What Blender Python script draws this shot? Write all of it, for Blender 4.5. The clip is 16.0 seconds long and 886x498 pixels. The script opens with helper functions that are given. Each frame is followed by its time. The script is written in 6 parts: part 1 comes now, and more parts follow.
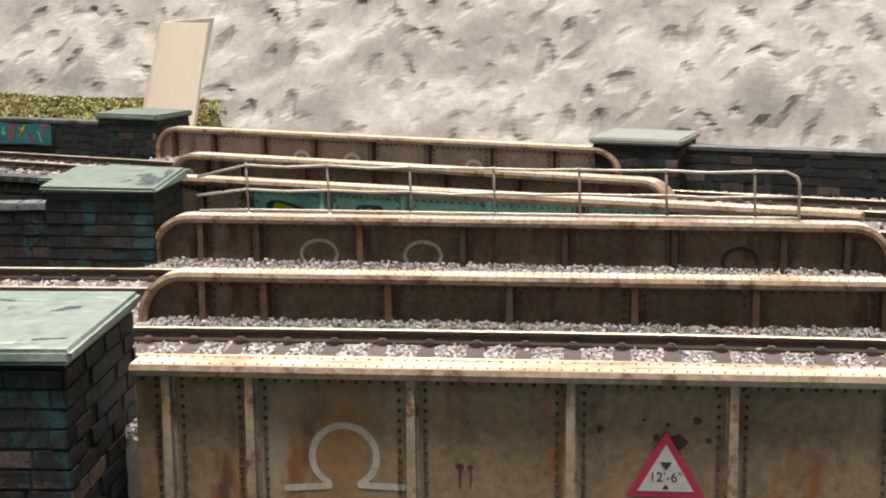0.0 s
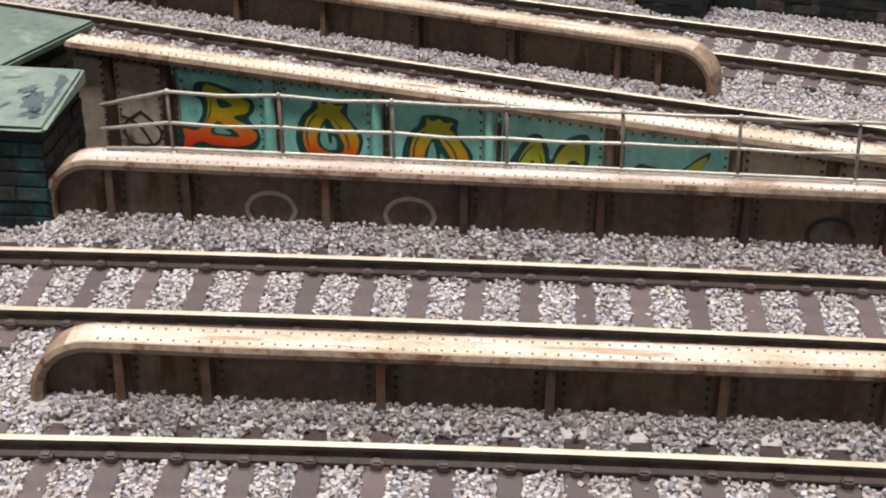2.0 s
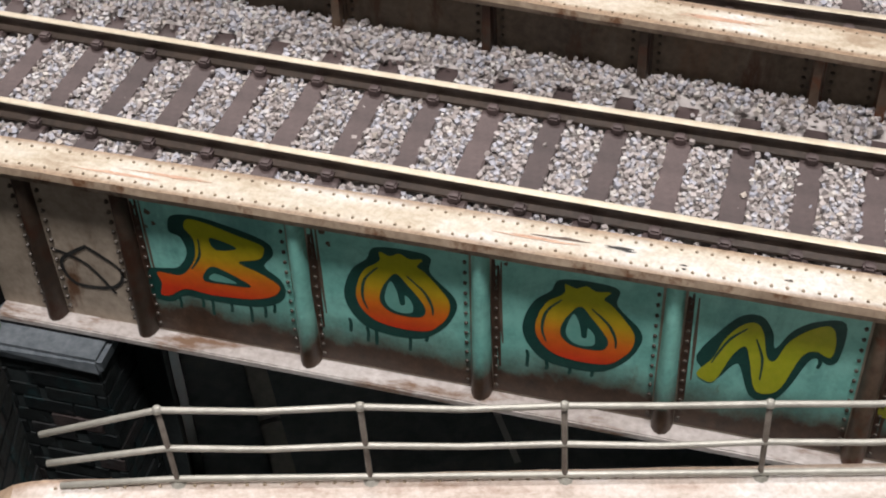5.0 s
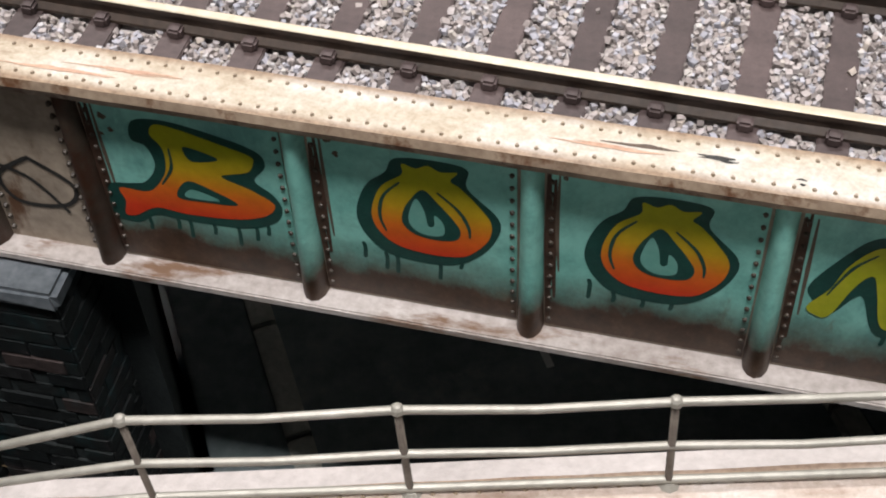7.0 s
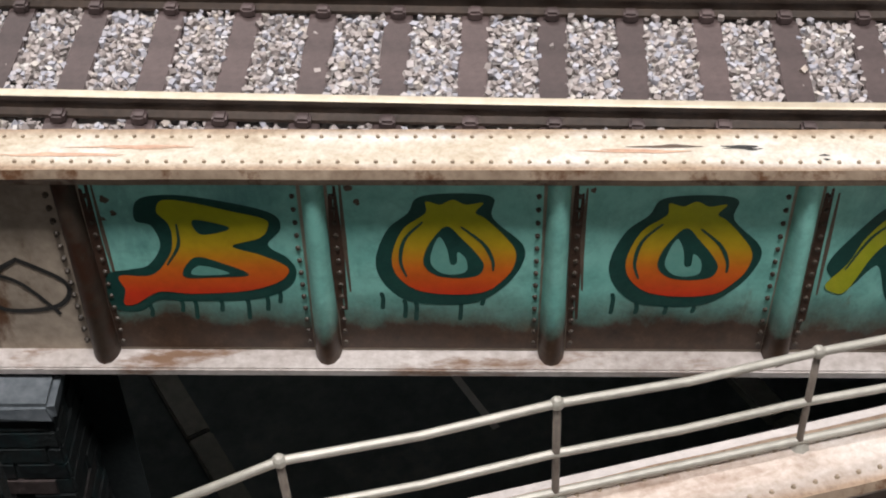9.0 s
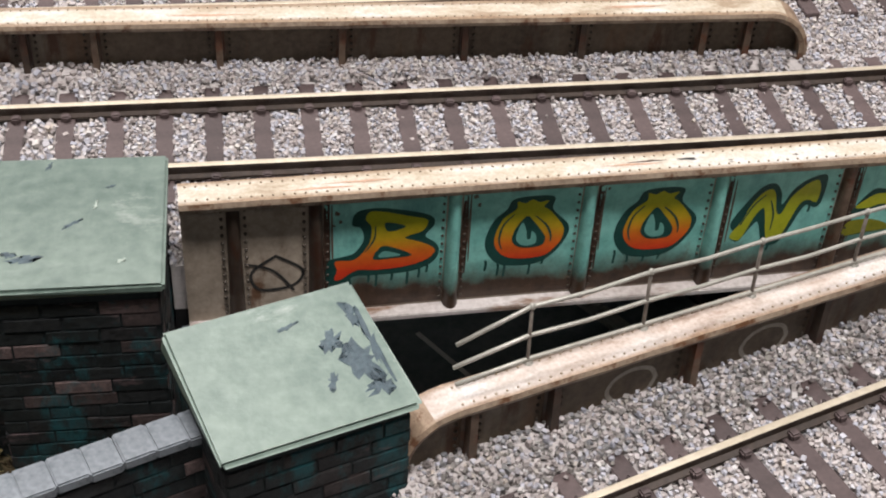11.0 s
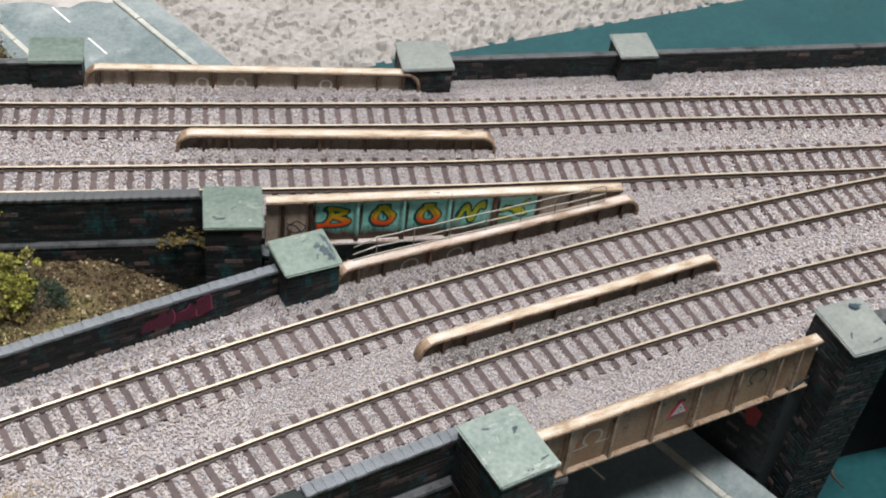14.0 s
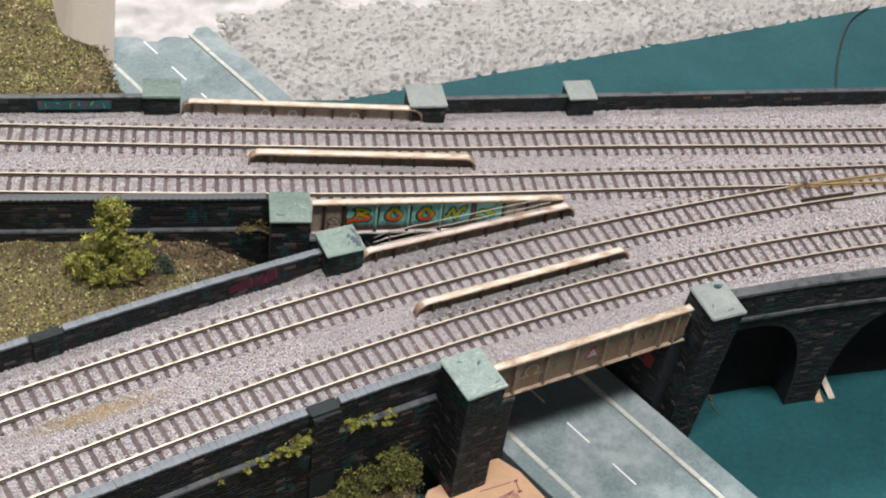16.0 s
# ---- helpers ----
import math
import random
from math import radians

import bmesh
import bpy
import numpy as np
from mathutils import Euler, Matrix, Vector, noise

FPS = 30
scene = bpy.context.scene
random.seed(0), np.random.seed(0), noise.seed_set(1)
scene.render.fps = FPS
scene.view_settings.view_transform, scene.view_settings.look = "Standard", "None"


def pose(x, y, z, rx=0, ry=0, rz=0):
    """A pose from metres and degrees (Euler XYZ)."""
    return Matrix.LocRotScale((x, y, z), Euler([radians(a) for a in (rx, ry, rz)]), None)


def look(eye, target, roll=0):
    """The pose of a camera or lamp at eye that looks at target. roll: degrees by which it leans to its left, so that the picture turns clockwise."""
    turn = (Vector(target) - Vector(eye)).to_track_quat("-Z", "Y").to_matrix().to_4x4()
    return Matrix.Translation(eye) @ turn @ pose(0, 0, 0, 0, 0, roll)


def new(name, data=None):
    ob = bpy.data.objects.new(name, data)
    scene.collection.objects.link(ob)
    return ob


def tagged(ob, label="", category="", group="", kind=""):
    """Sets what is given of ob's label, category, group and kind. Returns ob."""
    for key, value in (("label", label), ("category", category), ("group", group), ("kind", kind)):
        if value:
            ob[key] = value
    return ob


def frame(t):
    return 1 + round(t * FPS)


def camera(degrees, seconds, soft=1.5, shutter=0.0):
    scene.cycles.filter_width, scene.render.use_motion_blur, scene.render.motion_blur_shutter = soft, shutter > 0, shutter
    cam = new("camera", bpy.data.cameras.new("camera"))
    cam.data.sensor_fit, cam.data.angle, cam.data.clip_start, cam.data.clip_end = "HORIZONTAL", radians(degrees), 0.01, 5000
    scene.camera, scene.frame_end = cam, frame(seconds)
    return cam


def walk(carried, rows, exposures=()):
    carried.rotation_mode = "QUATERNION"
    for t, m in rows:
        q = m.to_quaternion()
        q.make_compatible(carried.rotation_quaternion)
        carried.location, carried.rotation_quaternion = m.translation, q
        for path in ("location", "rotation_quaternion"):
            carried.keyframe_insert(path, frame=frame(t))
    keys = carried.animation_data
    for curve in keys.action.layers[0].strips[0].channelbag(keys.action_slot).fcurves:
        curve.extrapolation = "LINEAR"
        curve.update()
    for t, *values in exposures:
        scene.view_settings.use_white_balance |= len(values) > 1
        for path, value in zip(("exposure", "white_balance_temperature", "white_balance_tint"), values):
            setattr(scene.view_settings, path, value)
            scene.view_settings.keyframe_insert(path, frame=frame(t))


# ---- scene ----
cam = camera(34.0, 16.0, 2.0)
PATH = [
    (0, (0.1955, -0.2907, 0.0563), (0.1551, -0.2011, 0.0378), -0.54),
    (0.5, (0.1867, -0.2822, 0.0760), (0.1478, -0.1941, 0.0490), -0.36),
    (1, (0.1724, -0.2637, 0.0901), (0.1356, -0.1773, 0.0560), 0.17),
    (1.5, (0.1597, -0.2371, 0.0914), (0.1255, -0.1522, 0.0509), 0.62),
    (2, (0.1492, -0.2135, 0.0974), (0.1174, -0.1305, 0.0517), 0.38),
    (2.5, (0.1366, -0.1968, 0.1053), (0.1064, -0.1157, 0.0553), -0.03),
    (3, (0.1181, -0.1778, 0.1129), (0.0905, -0.0990, 0.0579), -0.31),
    (3.5, (0.1078, -0.1551, 0.1112), (0.0818, -0.0789, 0.0520), -0.97),
    (3.7, (0.1014, -0.1465, 0.1148), (0.0762, -0.0711, 0.0540), -1.10),
    (5.8, (0.0813, -0.0889, 0.1027), (0.0612, -0.0228, 0.0304), -2.32),
    (6, (0.0799, -0.0849, 0.0998), (0.0604, -0.0197, 0.0265), -2.10),
    (6.5, (0.0764, -0.0806, 0.0945), (0.0579, -0.0180, 0.0188), -2.05),
    (7, (0.0710, -0.0790, 0.0931), (0.0524, -0.0178, 0.0162), -3.33),
    (7.5, (0.0635, -0.0786, 0.0901), (0.0479, -0.0147, 0.0148), -2.80),
    (8, (0.0579, -0.0768, 0.0880), (0.0450, -0.0106, 0.0141), -3.42),
    (8.5, (0.0533, -0.0812, 0.0885), (0.0463, -0.0118, 0.0168), -2.14),
    (9, (0.0492, -0.0880, 0.0881), (0.0460, -0.0180, 0.0169), -1.31),
    (9.2, (0.0436, -0.0940, 0.0936), (0.0419, -0.0233, 0.0228), -1.04),
    (11.3, (-0.0063, -0.1842, 0.1660), (0.0105, -0.1104, 0.1007), 4.41),
    (11.5, (-0.0099, -0.2008, 0.1897), (0.0075, -0.1282, 0.1231), 4.96),
    (12, (-0.0174, -0.2442, 0.2278), (0.0005, -0.1717, 0.1612), 5.00),
    (12.5, (-0.0241, -0.2872, 0.2572), (-0.0062, -0.2143, 0.1912), 5.11),
    (13, (-0.0288, -0.3430, 0.2993), (-0.0115, -0.2697, 0.2335), 5.41),
    (13.5, (-0.0356, -0.4106, 0.3481), (-0.0176, -0.3369, 0.2829), 6.27),
    (14, (-0.0489, -0.4841, 0.4126), (-0.0302, -0.4111, 0.3469), 7.33),
    (14.5, (-0.0587, -0.5302, 0.4556), (-0.0403, -0.4575, 0.3895), 7.53),
    (15, (-0.0690, -0.5768, 0.4944), (-0.0505, -0.5044, 0.4280), 7.81),
    (15.5, (-0.0802, -0.6223, 0.5471), (-0.0614, -0.5506, 0.4800), 8.26),
    (16, (-0.0928, -0.6723, 0.6064), (-0.0744, -0.6011, 0.5387), 8.75),
]
EXPOSURES = [(0, 0.62, 7300, 10), (1.0, 0.42, 6900, 10), (2.0, 0.22, 6750, 10), (2.5, 0.14, 6700, 10), (3.0, -0.03, 6700, 10), (3.7, -0.14, 6700, 10), (5.8, 0.0, 6650, 10), (9.2, 0.03, 6650, 10), (11.3, 0.08, 6600, 10), (13.0, 0.0, 6560, 9), (14.0, 0.06, 6560, 9), (16.0, 0.12, 6540, 9)]
walk(cam, [(t, look(eye, target, roll)) for t, eye, target, roll in PATH], EXPOSURES)

# ---- world and lamps: an exhibition hall with ceiling lamps and an added front fill ----
world = bpy.data.worlds.new("hall_air")
world.use_nodes = True
scene.world = world
world.node_tree.nodes["Background"].inputs["Color"].default_value = (1.0, 0.965, 0.99, 1)
world.node_tree.nodes["Background"].inputs["Strength"].default_value = 0.025


def ceiling_and_fill_lamp(x, y, z, w, d, power):
    data = bpy.data.lights.new("ceiling_and_fill_lamp", "AREA")
    data.shape, data.size, data.size_y, data.energy = "RECTANGLE", w, d, power
    data.color = (1.0, 0.955, 0.965)
    ob = new("ceiling_and_fill_lamp", data)
    ob.location = (x, y, z)
    return ob


ceiling_and_fill_lamp(0.25, -0.66, 2.6, 1.5, 0.3, 94)
ceiling_and_fill_lamp(-0.6, 1.5, 2.6, 1.8, 0.5, 92)
# unseen fill added in front to brighten the girder webs and panels
ceiling_and_fill_lamp(-0.6, -3.0, 2.6, 4.0, 1.2, 22)

MM = 0.001
rnd = random.Random(7)
rng = np.random.default_rng(11)


# ---- materials ----
def nodes_of(name):
    m = bpy.data.materials.new(name)
    m.use_nodes = True
    nt = m.node_tree
    return m, nt, nt.nodes["Principled BSDF"]


def noise_tex(nt, scale, detail=5, rough=0.6, stretch=None, coord="Object"):
    tc = nt.nodes.new("ShaderNodeNewGeometry" if coord == "Position" else "ShaderNodeTexCoord")
    src = tc.outputs[coord]
    if stretch:
        mp = nt.nodes.new("ShaderNodeMapping")
        mp.inputs["Scale"].default_value = stretch
        nt.links.new(src, mp.inputs["Vector"])
        src = mp.outputs["Vector"]
    n = nt.nodes.new("ShaderNodeTexNoise")
    n.inputs["Scale"].default_value, n.inputs["Detail"].default_value, n.inputs["Roughness"].default_value = scale, detail, rough
    nt.links.new(src, n.inputs["Vector"])
    return n.outputs["Fac"]


def ramp(nt, fac, stops):
    r = nt.nodes.new("ShaderNodeValToRGB")
    el = r.color_ramp.elements
    el[1].position, el[0].position = stops[-1][0], stops[0][0]
    el[1].color, el[0].color = (*stops[-1][1], 1), (*stops[0][1], 1)
    for pos, c in stops[1:-1]:
        el.new(pos).color = (*c, 1)
    nt.links.new(fac, r.inputs["Fac"])
    return r.outputs["Color"]


def mix(nt, a, b, fac, mode="MIX"):
    m = nt.nodes.new("ShaderNodeMix")
    m.data_type, m.blend_type = "RGBA", mode
    for sock, v in ((m.inputs[6], a), (m.inputs[7], b), (m.inputs[0], fac)):
        if isinstance(v, (int, float)):
            sock.default_value = v
        elif isinstance(v, tuple):
            sock.default_value = (*v, 1)
        else:
            nt.links.new(v, sock)
    return m.outputs[2]


def bump(nt, bsdf, fac, strength, dist):
    b = nt.nodes.new("ShaderNodeBump")
    b.inputs["Strength"].default_value, b.inputs["Distance"].default_value = strength, dist
    nt.links.new(fac, b.inputs["Height"])
    nt.links.new(b.outputs["Normal"], bsdf.inputs["Normal"])


def surface(name, dark, light, fine=1500, broad=120, rough=0.7, metal=0.0, relief=0.3, patch=None, patch_at=0.6, stretch=None, vary=0.0, island=False):
    """Two-scale grain between two colours, patches of a third, fine relief."""
    m, nt, b = nodes_of(name)
    f, g = noise_tex(nt, fine), noise_tex(nt, broad, 4, 0.65, stretch)
    c = ramp(nt, f, [(0.3, dark), (0.7, light)])
    c2 = ramp(nt, g, [(0.3, dark), (0.7, light)])
    col = mix(nt, c, c2, 0.5)
    if patch:
        h = noise_tex(nt, broad * 1.7, 8, 0.7, stretch)
        col = mix(nt, col, patch, ramp(nt, h, [(patch_at, (0, 0, 0)), (patch_at + 0.1, (1, 1, 1))]))
    if vary:
        if island:
            info = nt.nodes.new("ShaderNodeNewGeometry").outputs["Random Per Island"]
        else:
            info = nt.nodes.new("ShaderNodeObjectInfo").outputs["Random"]
        v = ramp(nt, info, [(0, (1 - vary,) * 3), (1, (1 + vary * 0.0,) * 3)])
        col = mix(nt, col, v, 1.0, "MULTIPLY")
    nt.links.new(col, b.inputs["Base Color"])
    b.inputs["Roughness"].default_value, b.inputs["Metallic"].default_value = rough, metal
    bump(nt, b, f, relief, 0.00025)
    return m


def streaks(m, layers):
    """Long stains running down a painted web, one (colour, scale, threshold, strength) a layer."""
    nt = m.node_tree
    b = nt.nodes["Principled BSDF"]
    col = b.inputs["Base Color"].links[0].from_socket
    for colour, scale, at_, k in layers:
        col = mix(nt, col, colour, ramp(nt, noise_tex(nt, scale, 7, 0.7, (1, 1, 0.22)), [(at_, (0, 0, 0)), (at_ + 0.12, (k, k, k))]))
    nt.links.new(col, b.inputs["Base Color"])


M_WEB = surface("grey_brown_weathered_steel", (0.045, 0.033, 0.023), (0.19, 0.145, 0.10), 900, 110, 0.55, 0, 0.25, (0.075, 0.033, 0.016), 0.55, (1, 1, 0.3))
M_WEBPALE = surface("buff_weathered_steel", (0.10, 0.068, 0.042), (0.33, 0.235, 0.145), 900, 90, 0.55, 0, 0.25, (0.20, 0.078, 0.032), 0.55, (1, 1, 0.3))
M_WEBBUFF = surface("buff_girder_paint", (0.22, 0.18, 0.13), (0.50, 0.42, 0.33), 900, 90, 0.55, 0, 0.25, (0.18, 0.10, 0.055), 0.6, (1, 1, 0.4))
M_WEBMID = surface("grey_brown_girder_paint", (0.18, 0.147, 0.112), (0.46, 0.39, 0.31), 900, 90, 0.55, 0, 0.25, (0.12, 0.06, 0.03), 0.58, (1, 1, 0.4))
streaks(M_WEB, [((0.17, 0.075, 0.03), 75, 0.56, 0.6), ((0.26, 0.24, 0.20), 110, 0.6, 0.5), ((0.025, 0.018, 0.013), 150, 0.58, 0.7)])
streaks(M_WEBPALE, [((0.24, 0.12, 0.045), 60, 0.53, 0.65), ((0.30, 0.29, 0.25), 90, 0.58, 0.6), ((0.05, 0.03, 0.02), 140, 0.58, 0.7)])
streaks(M_WEBBUFF, [((0.30, 0.20, 0.11), 70, 0.56, 0.5), ((0.12, 0.085, 0.06), 120, 0.58, 0.6)])
M_LOWFLANGE = surface("pale_grey_dry_brushed_steel", (0.25, 0.21, 0.185), (0.66, 0.625, 0.60), 900, 110, 0.5, 0, 0.3, (0.20, 0.12, 0.075), 0.55, (0.3, 1, 1))
M_RIB = surface("rusty_stiffener_paint", (0.042, 0.025, 0.016), (0.175, 0.122, 0.085), 800, 180, 0.55, 0, 0.3, (0.11, 0.042, 0.02), 0.48, None, 0.7)
M_RIVET = surface("dark_rivet_paint", (0.022, 0.017, 0.013), (0.09, 0.07, 0.052), 3000, 300, 0.5)
M_RIVETPALE = surface("brown_rivet_paint", (0.19, 0.145, 0.10), (0.46, 0.38, 0.28), 3000, 300, 0.5)
M_SLEEPER = surface("brown_plastic_sleeper", (0.058, 0.041, 0.040), (0.13, 0.094, 0.090), 1500, 120, 0.6, 0, 0.3, (0.22, 0.19, 0.18), 0.66, (0.2, 2, 1), 0.4)
M_RAILSIDE = surface("dark_brown_rail_side", (0.025, 0.018, 0.013), (0.07, 0.048, 0.035), 1200, 150, 0.5)
M_RAILHEAD = surface("polished_nickel_rail_head", (0.42, 0.36, 0.26), (0.68, 0.62, 0.50), 600, 60, 0.42, 0.4, 0.1)
M_BED = surface("ballast_bed", (0.36, 0.335, 0.32), (0.56, 0.525, 0.505), 1100, 60, 0.95, 0, 0.8)
M_BRICKBASE = surface("dark_mortar", (0.012, 0.016, 0.018), (0.04, 0.05, 0.05), 1500, 60, 0.75)
M_COPING = surface("blue_grey_coping", (0.06, 0.08, 0.093), (0.25, 0.28, 0.305), 1000, 70, 0.5, 0, 0.4, (0.03, 0.04, 0.042), 0.58, None, 0.2)
M_LEDGE = surface("dark_grey_string_course", (0.028, 0.034, 0.038), (0.115, 0.125, 0.13), 900, 70, 0.55, 0, 0.4, (0.02, 0.026, 0.026), 0.52)
M_CAP = surface("green_grey_capstone_paint", (0.07, 0.115, 0.095), (0.215, 0.28, 0.235), 420, 60, 0.42, 0, 0.4, (0.30, 0.35, 0.31), 0.62, (0.5, 1, 1), 0.15)
M_CAPPALE = surface("pale_green_capstone_paint", (0.095, 0.15, 0.13), (0.31, 0.375, 0.34), 420, 50, 0.42, 0, 0.4, (0.47, 0.52, 0.49), 0.58, (0.5, 1, 1), 0.1)
M_CAPGREY = surface("grey_capstone_paint", (0.15, 0.175, 0.165), (0.29, 0.32, 0.30), 500, 70, 0.42, 0, 0.3, (0.08, 0.10, 0.10), 0.66)
M_TEAL = surface("teal_painted_baseboard", (0.006, 0.042, 0.050), (0.020, 0.098, 0.106), 300, 16, 0.35, 0, 0.12, (0.03, 0.12, 0.13), 0.68)
M_ROAD = surface("grey_road_paint", (0.10, 0.145, 0.155), (0.25, 0.295, 0.295), 500, 22, 0.62, 0, 0.1, (0.30, 0.34, 0.34), 0.6)
streaks(M_TEAL, [((0.012, 0.06, 0.07), 22, 0.52, 0.5), ((0.45, 0.52, 0.52), 230, 0.71, 0.8)])
streaks(M_ROAD, [((0.36, 0.40, 0.40), 13, 0.5, 0.55), ((0.06, 0.10, 0.11), 19, 0.55, 0.5)])
M_LINE = surface("grey_white_line_paint", (0.28, 0.30, 0.27), (0.56, 0.575, 0.52), 900, 60, 0.6)
M_WHITE = surface("white_line_paint", (0.6, 0.62, 0.6), (0.8, 0.82, 0.8), 900, 60, 0.6)
M_FOAM = surface("white_plaster_rock", (0.25, 0.24, 0.22), (0.40, 0.39, 0.37), 240, 30, 0.9, 0, 0.8)
M_SHEET = surface("white_cloth_sheet", (0.36, 0.345, 0.33), (0.60, 0.585, 0.57), 70, 14, 0.8, 0, 0.5)
M_GRASS = surface("olive_scatter_ground", (0.05, 0.038, 0.02), (0.16, 0.12, 0.06), 700, 60, 0.95, 0, 0.9, (0.15, 0.14, 0.055), 0.55)
M_EDGE = surface("brown_flange_edge", (0.13, 0.085, 0.055), (0.43, 0.345, 0.255), 900, 160, 0.5, 0, 0.25, (0.12, 0.055, 0.025), 0.54)
M_RUSTEND = surface("rusty_flange_end", (0.12, 0.07, 0.042), (0.42, 0.32, 0.225), 700, 200, 0.55, 0, 0.35, (0.13, 0.06, 0.03), 0.5)
M_WIRE = surface("grey_painted_wire", (0.24, 0.235, 0.20), (0.46, 0.45, 0.40), 900, 150, 0.4, 0.2, 0.2)
M_POST = surface("brown_grey_post_paint", (0.07, 0.055, 0.045), (0.22, 0.195, 0.165), 900, 200, 0.5, 0.1, 0.2)
M_CHALK = surface("pale_chalk_paint", (0.56, 0.53, 0.48), (0.78, 0.75, 0.70), 1600, 300, 0.8)
M_CHALKDULL = surface("dull_chalk_paint", (0.28, 0.255, 0.215), (0.50, 0.465, 0.41), 1600, 300, 0.8)
M_BLOT = surface("dark_run_and_rust_blot", (0.03, 0.015, 0.01), (0.07, 0.035, 0.02), 1500, 300, 0.7)
M_BROWNMARK = surface("brown_run_and_rust_blot", (0.06, 0.045, 0.03), (0.15, 0.115, 0.085), 900, 300, 0.7)
M_INK = surface("black_paint_mark", (0.012, 0.012, 0.012), (0.03, 0.03, 0.028), 1500, 300, 0.6)
M_OUTLINE = surface("dark_green_outline_paint", (0.005, 0.04, 0.035), (0.012, 0.075, 0.06), 1500, 300, 0.5)
M_PALETEAL = surface("pale_teal_paint", (0.10, 0.32, 0.27), (0.17, 0.42, 0.36), 1200, 200, 0.5)
M_LIME = surface("lime_yellow_paint", (0.30, 0.36, 0.015), (0.46, 0.46, 0.03), 1200, 200, 0.45)
M_LIMEDULL = surface("dull_lime_paint", (0.16, 0.17, 0.012), (0.30, 0.29, 0.025), 1200, 200, 0.6)
M_PURPLE = surface("purple_red_paint", (0.025, 0.002, 0.008), (0.12, 0.006, 0.032), 700, 150, 0.5)
M_PINK = surface("magenta_line_paint", (0.28, 0.03, 0.11), (0.42, 0.06, 0.18), 1200, 200, 0.5)
M_RED = surface("red_sign_paint", (0.26, 0.01, 0.045), (0.42, 0.022, 0.065), 1200, 200, 0.4)
M_SIGNWHITE = surface("white_sign_face", (0.34, 0.33, 0.33), (0.52, 0.51, 0.5), 1200, 200, 0.4)
M_CARD = surface("brown_cardboard", (0.42, 0.26, 0.15), (0.58, 0.38, 0.23), 900, 40, 0.8)
M_PEN = surface("purple_pen_ink", (0.10, 0.01, 0.05), (0.18, 0.02, 0.08), 900, 100, 0.6)
M_CREAM = surface("cream_card_panel", (0.70, 0.63, 0.53), (0.80, 0.73, 0.63), 500, 15, 0.6, 0, 0.05)
M_WOOD = surface("pale_split_wood", (0.34, 0.19, 0.08), (0.62, 0.45, 0.28), 700, 90, 0.7, 0, 0.4, None, 0.6, (1, 8, 1))
M_BLUEGRAF = surface("blue_green_graffiti_paint", (0.006, 0.06, 0.085), (0.02, 0.15, 0.16), 900, 120, 0.5)
M_BARK = surface("brown_bark", (0.04, 0.028, 0.018), (0.11, 0.08, 0.05), 900, 150, 0.9, 0, 0.8)


def leaf_material(name, cols):
    m, nt, b = nodes_of(name)
    info = nt.nodes.new("ShaderNodeNewGeometry").outputs["Random Per Island"]
    ad = nt.nodes.new("ShaderNodeMath")
    ad.operation = "MULTIPLY_ADD"
    nt.links.new(info, ad.inputs[0])
    ad.inputs[1].default_value = 0.5
    nt.links.new(ramp(nt, noise_tex(nt, 150, 4, 0.6), [(0.34, (0, 0, 0)), (0.68, (0.5, 0.5, 0.5))]), ad.inputs[2])
    n = len(cols) - 1
    nt.links.new(ramp(nt, ad.outputs[0], [(i / n, c) for i, c in enumerate(cols)]), b.inputs["Base Color"])
    b.inputs["Roughness"].default_value = 0.8
    return m


M_LEAF = leaf_material("olive_green_foliage", [(0.045, 0.034, 0.014), (0.12, 0.105, 0.028), (0.24, 0.25, 0.045), (0.41, 0.43, 0.08), (0.62, 0.61, 0.19)])
M_LEAFMID = leaf_material("deep_olive_foliage", [(0.016, 0.016, 0.008), (0.05, 0.045, 0.014), (0.11, 0.115, 0.025), (0.22, 0.23, 0.045), (0.42, 0.40, 0.10)])
M_LEAFDARK = leaf_material("dark_green_foliage", [(0.015, 0.03, 0.02), (0.03, 0.05, 0.03), (0.05, 0.07, 0.035)])
M_LEAFBROWN = leaf_material("ochre_brown_foliage", [(0.05, 0.038, 0.014), (0.15, 0.115, 0.04), (0.26, 0.21, 0.075), (0.11, 0.12, 0.03)])


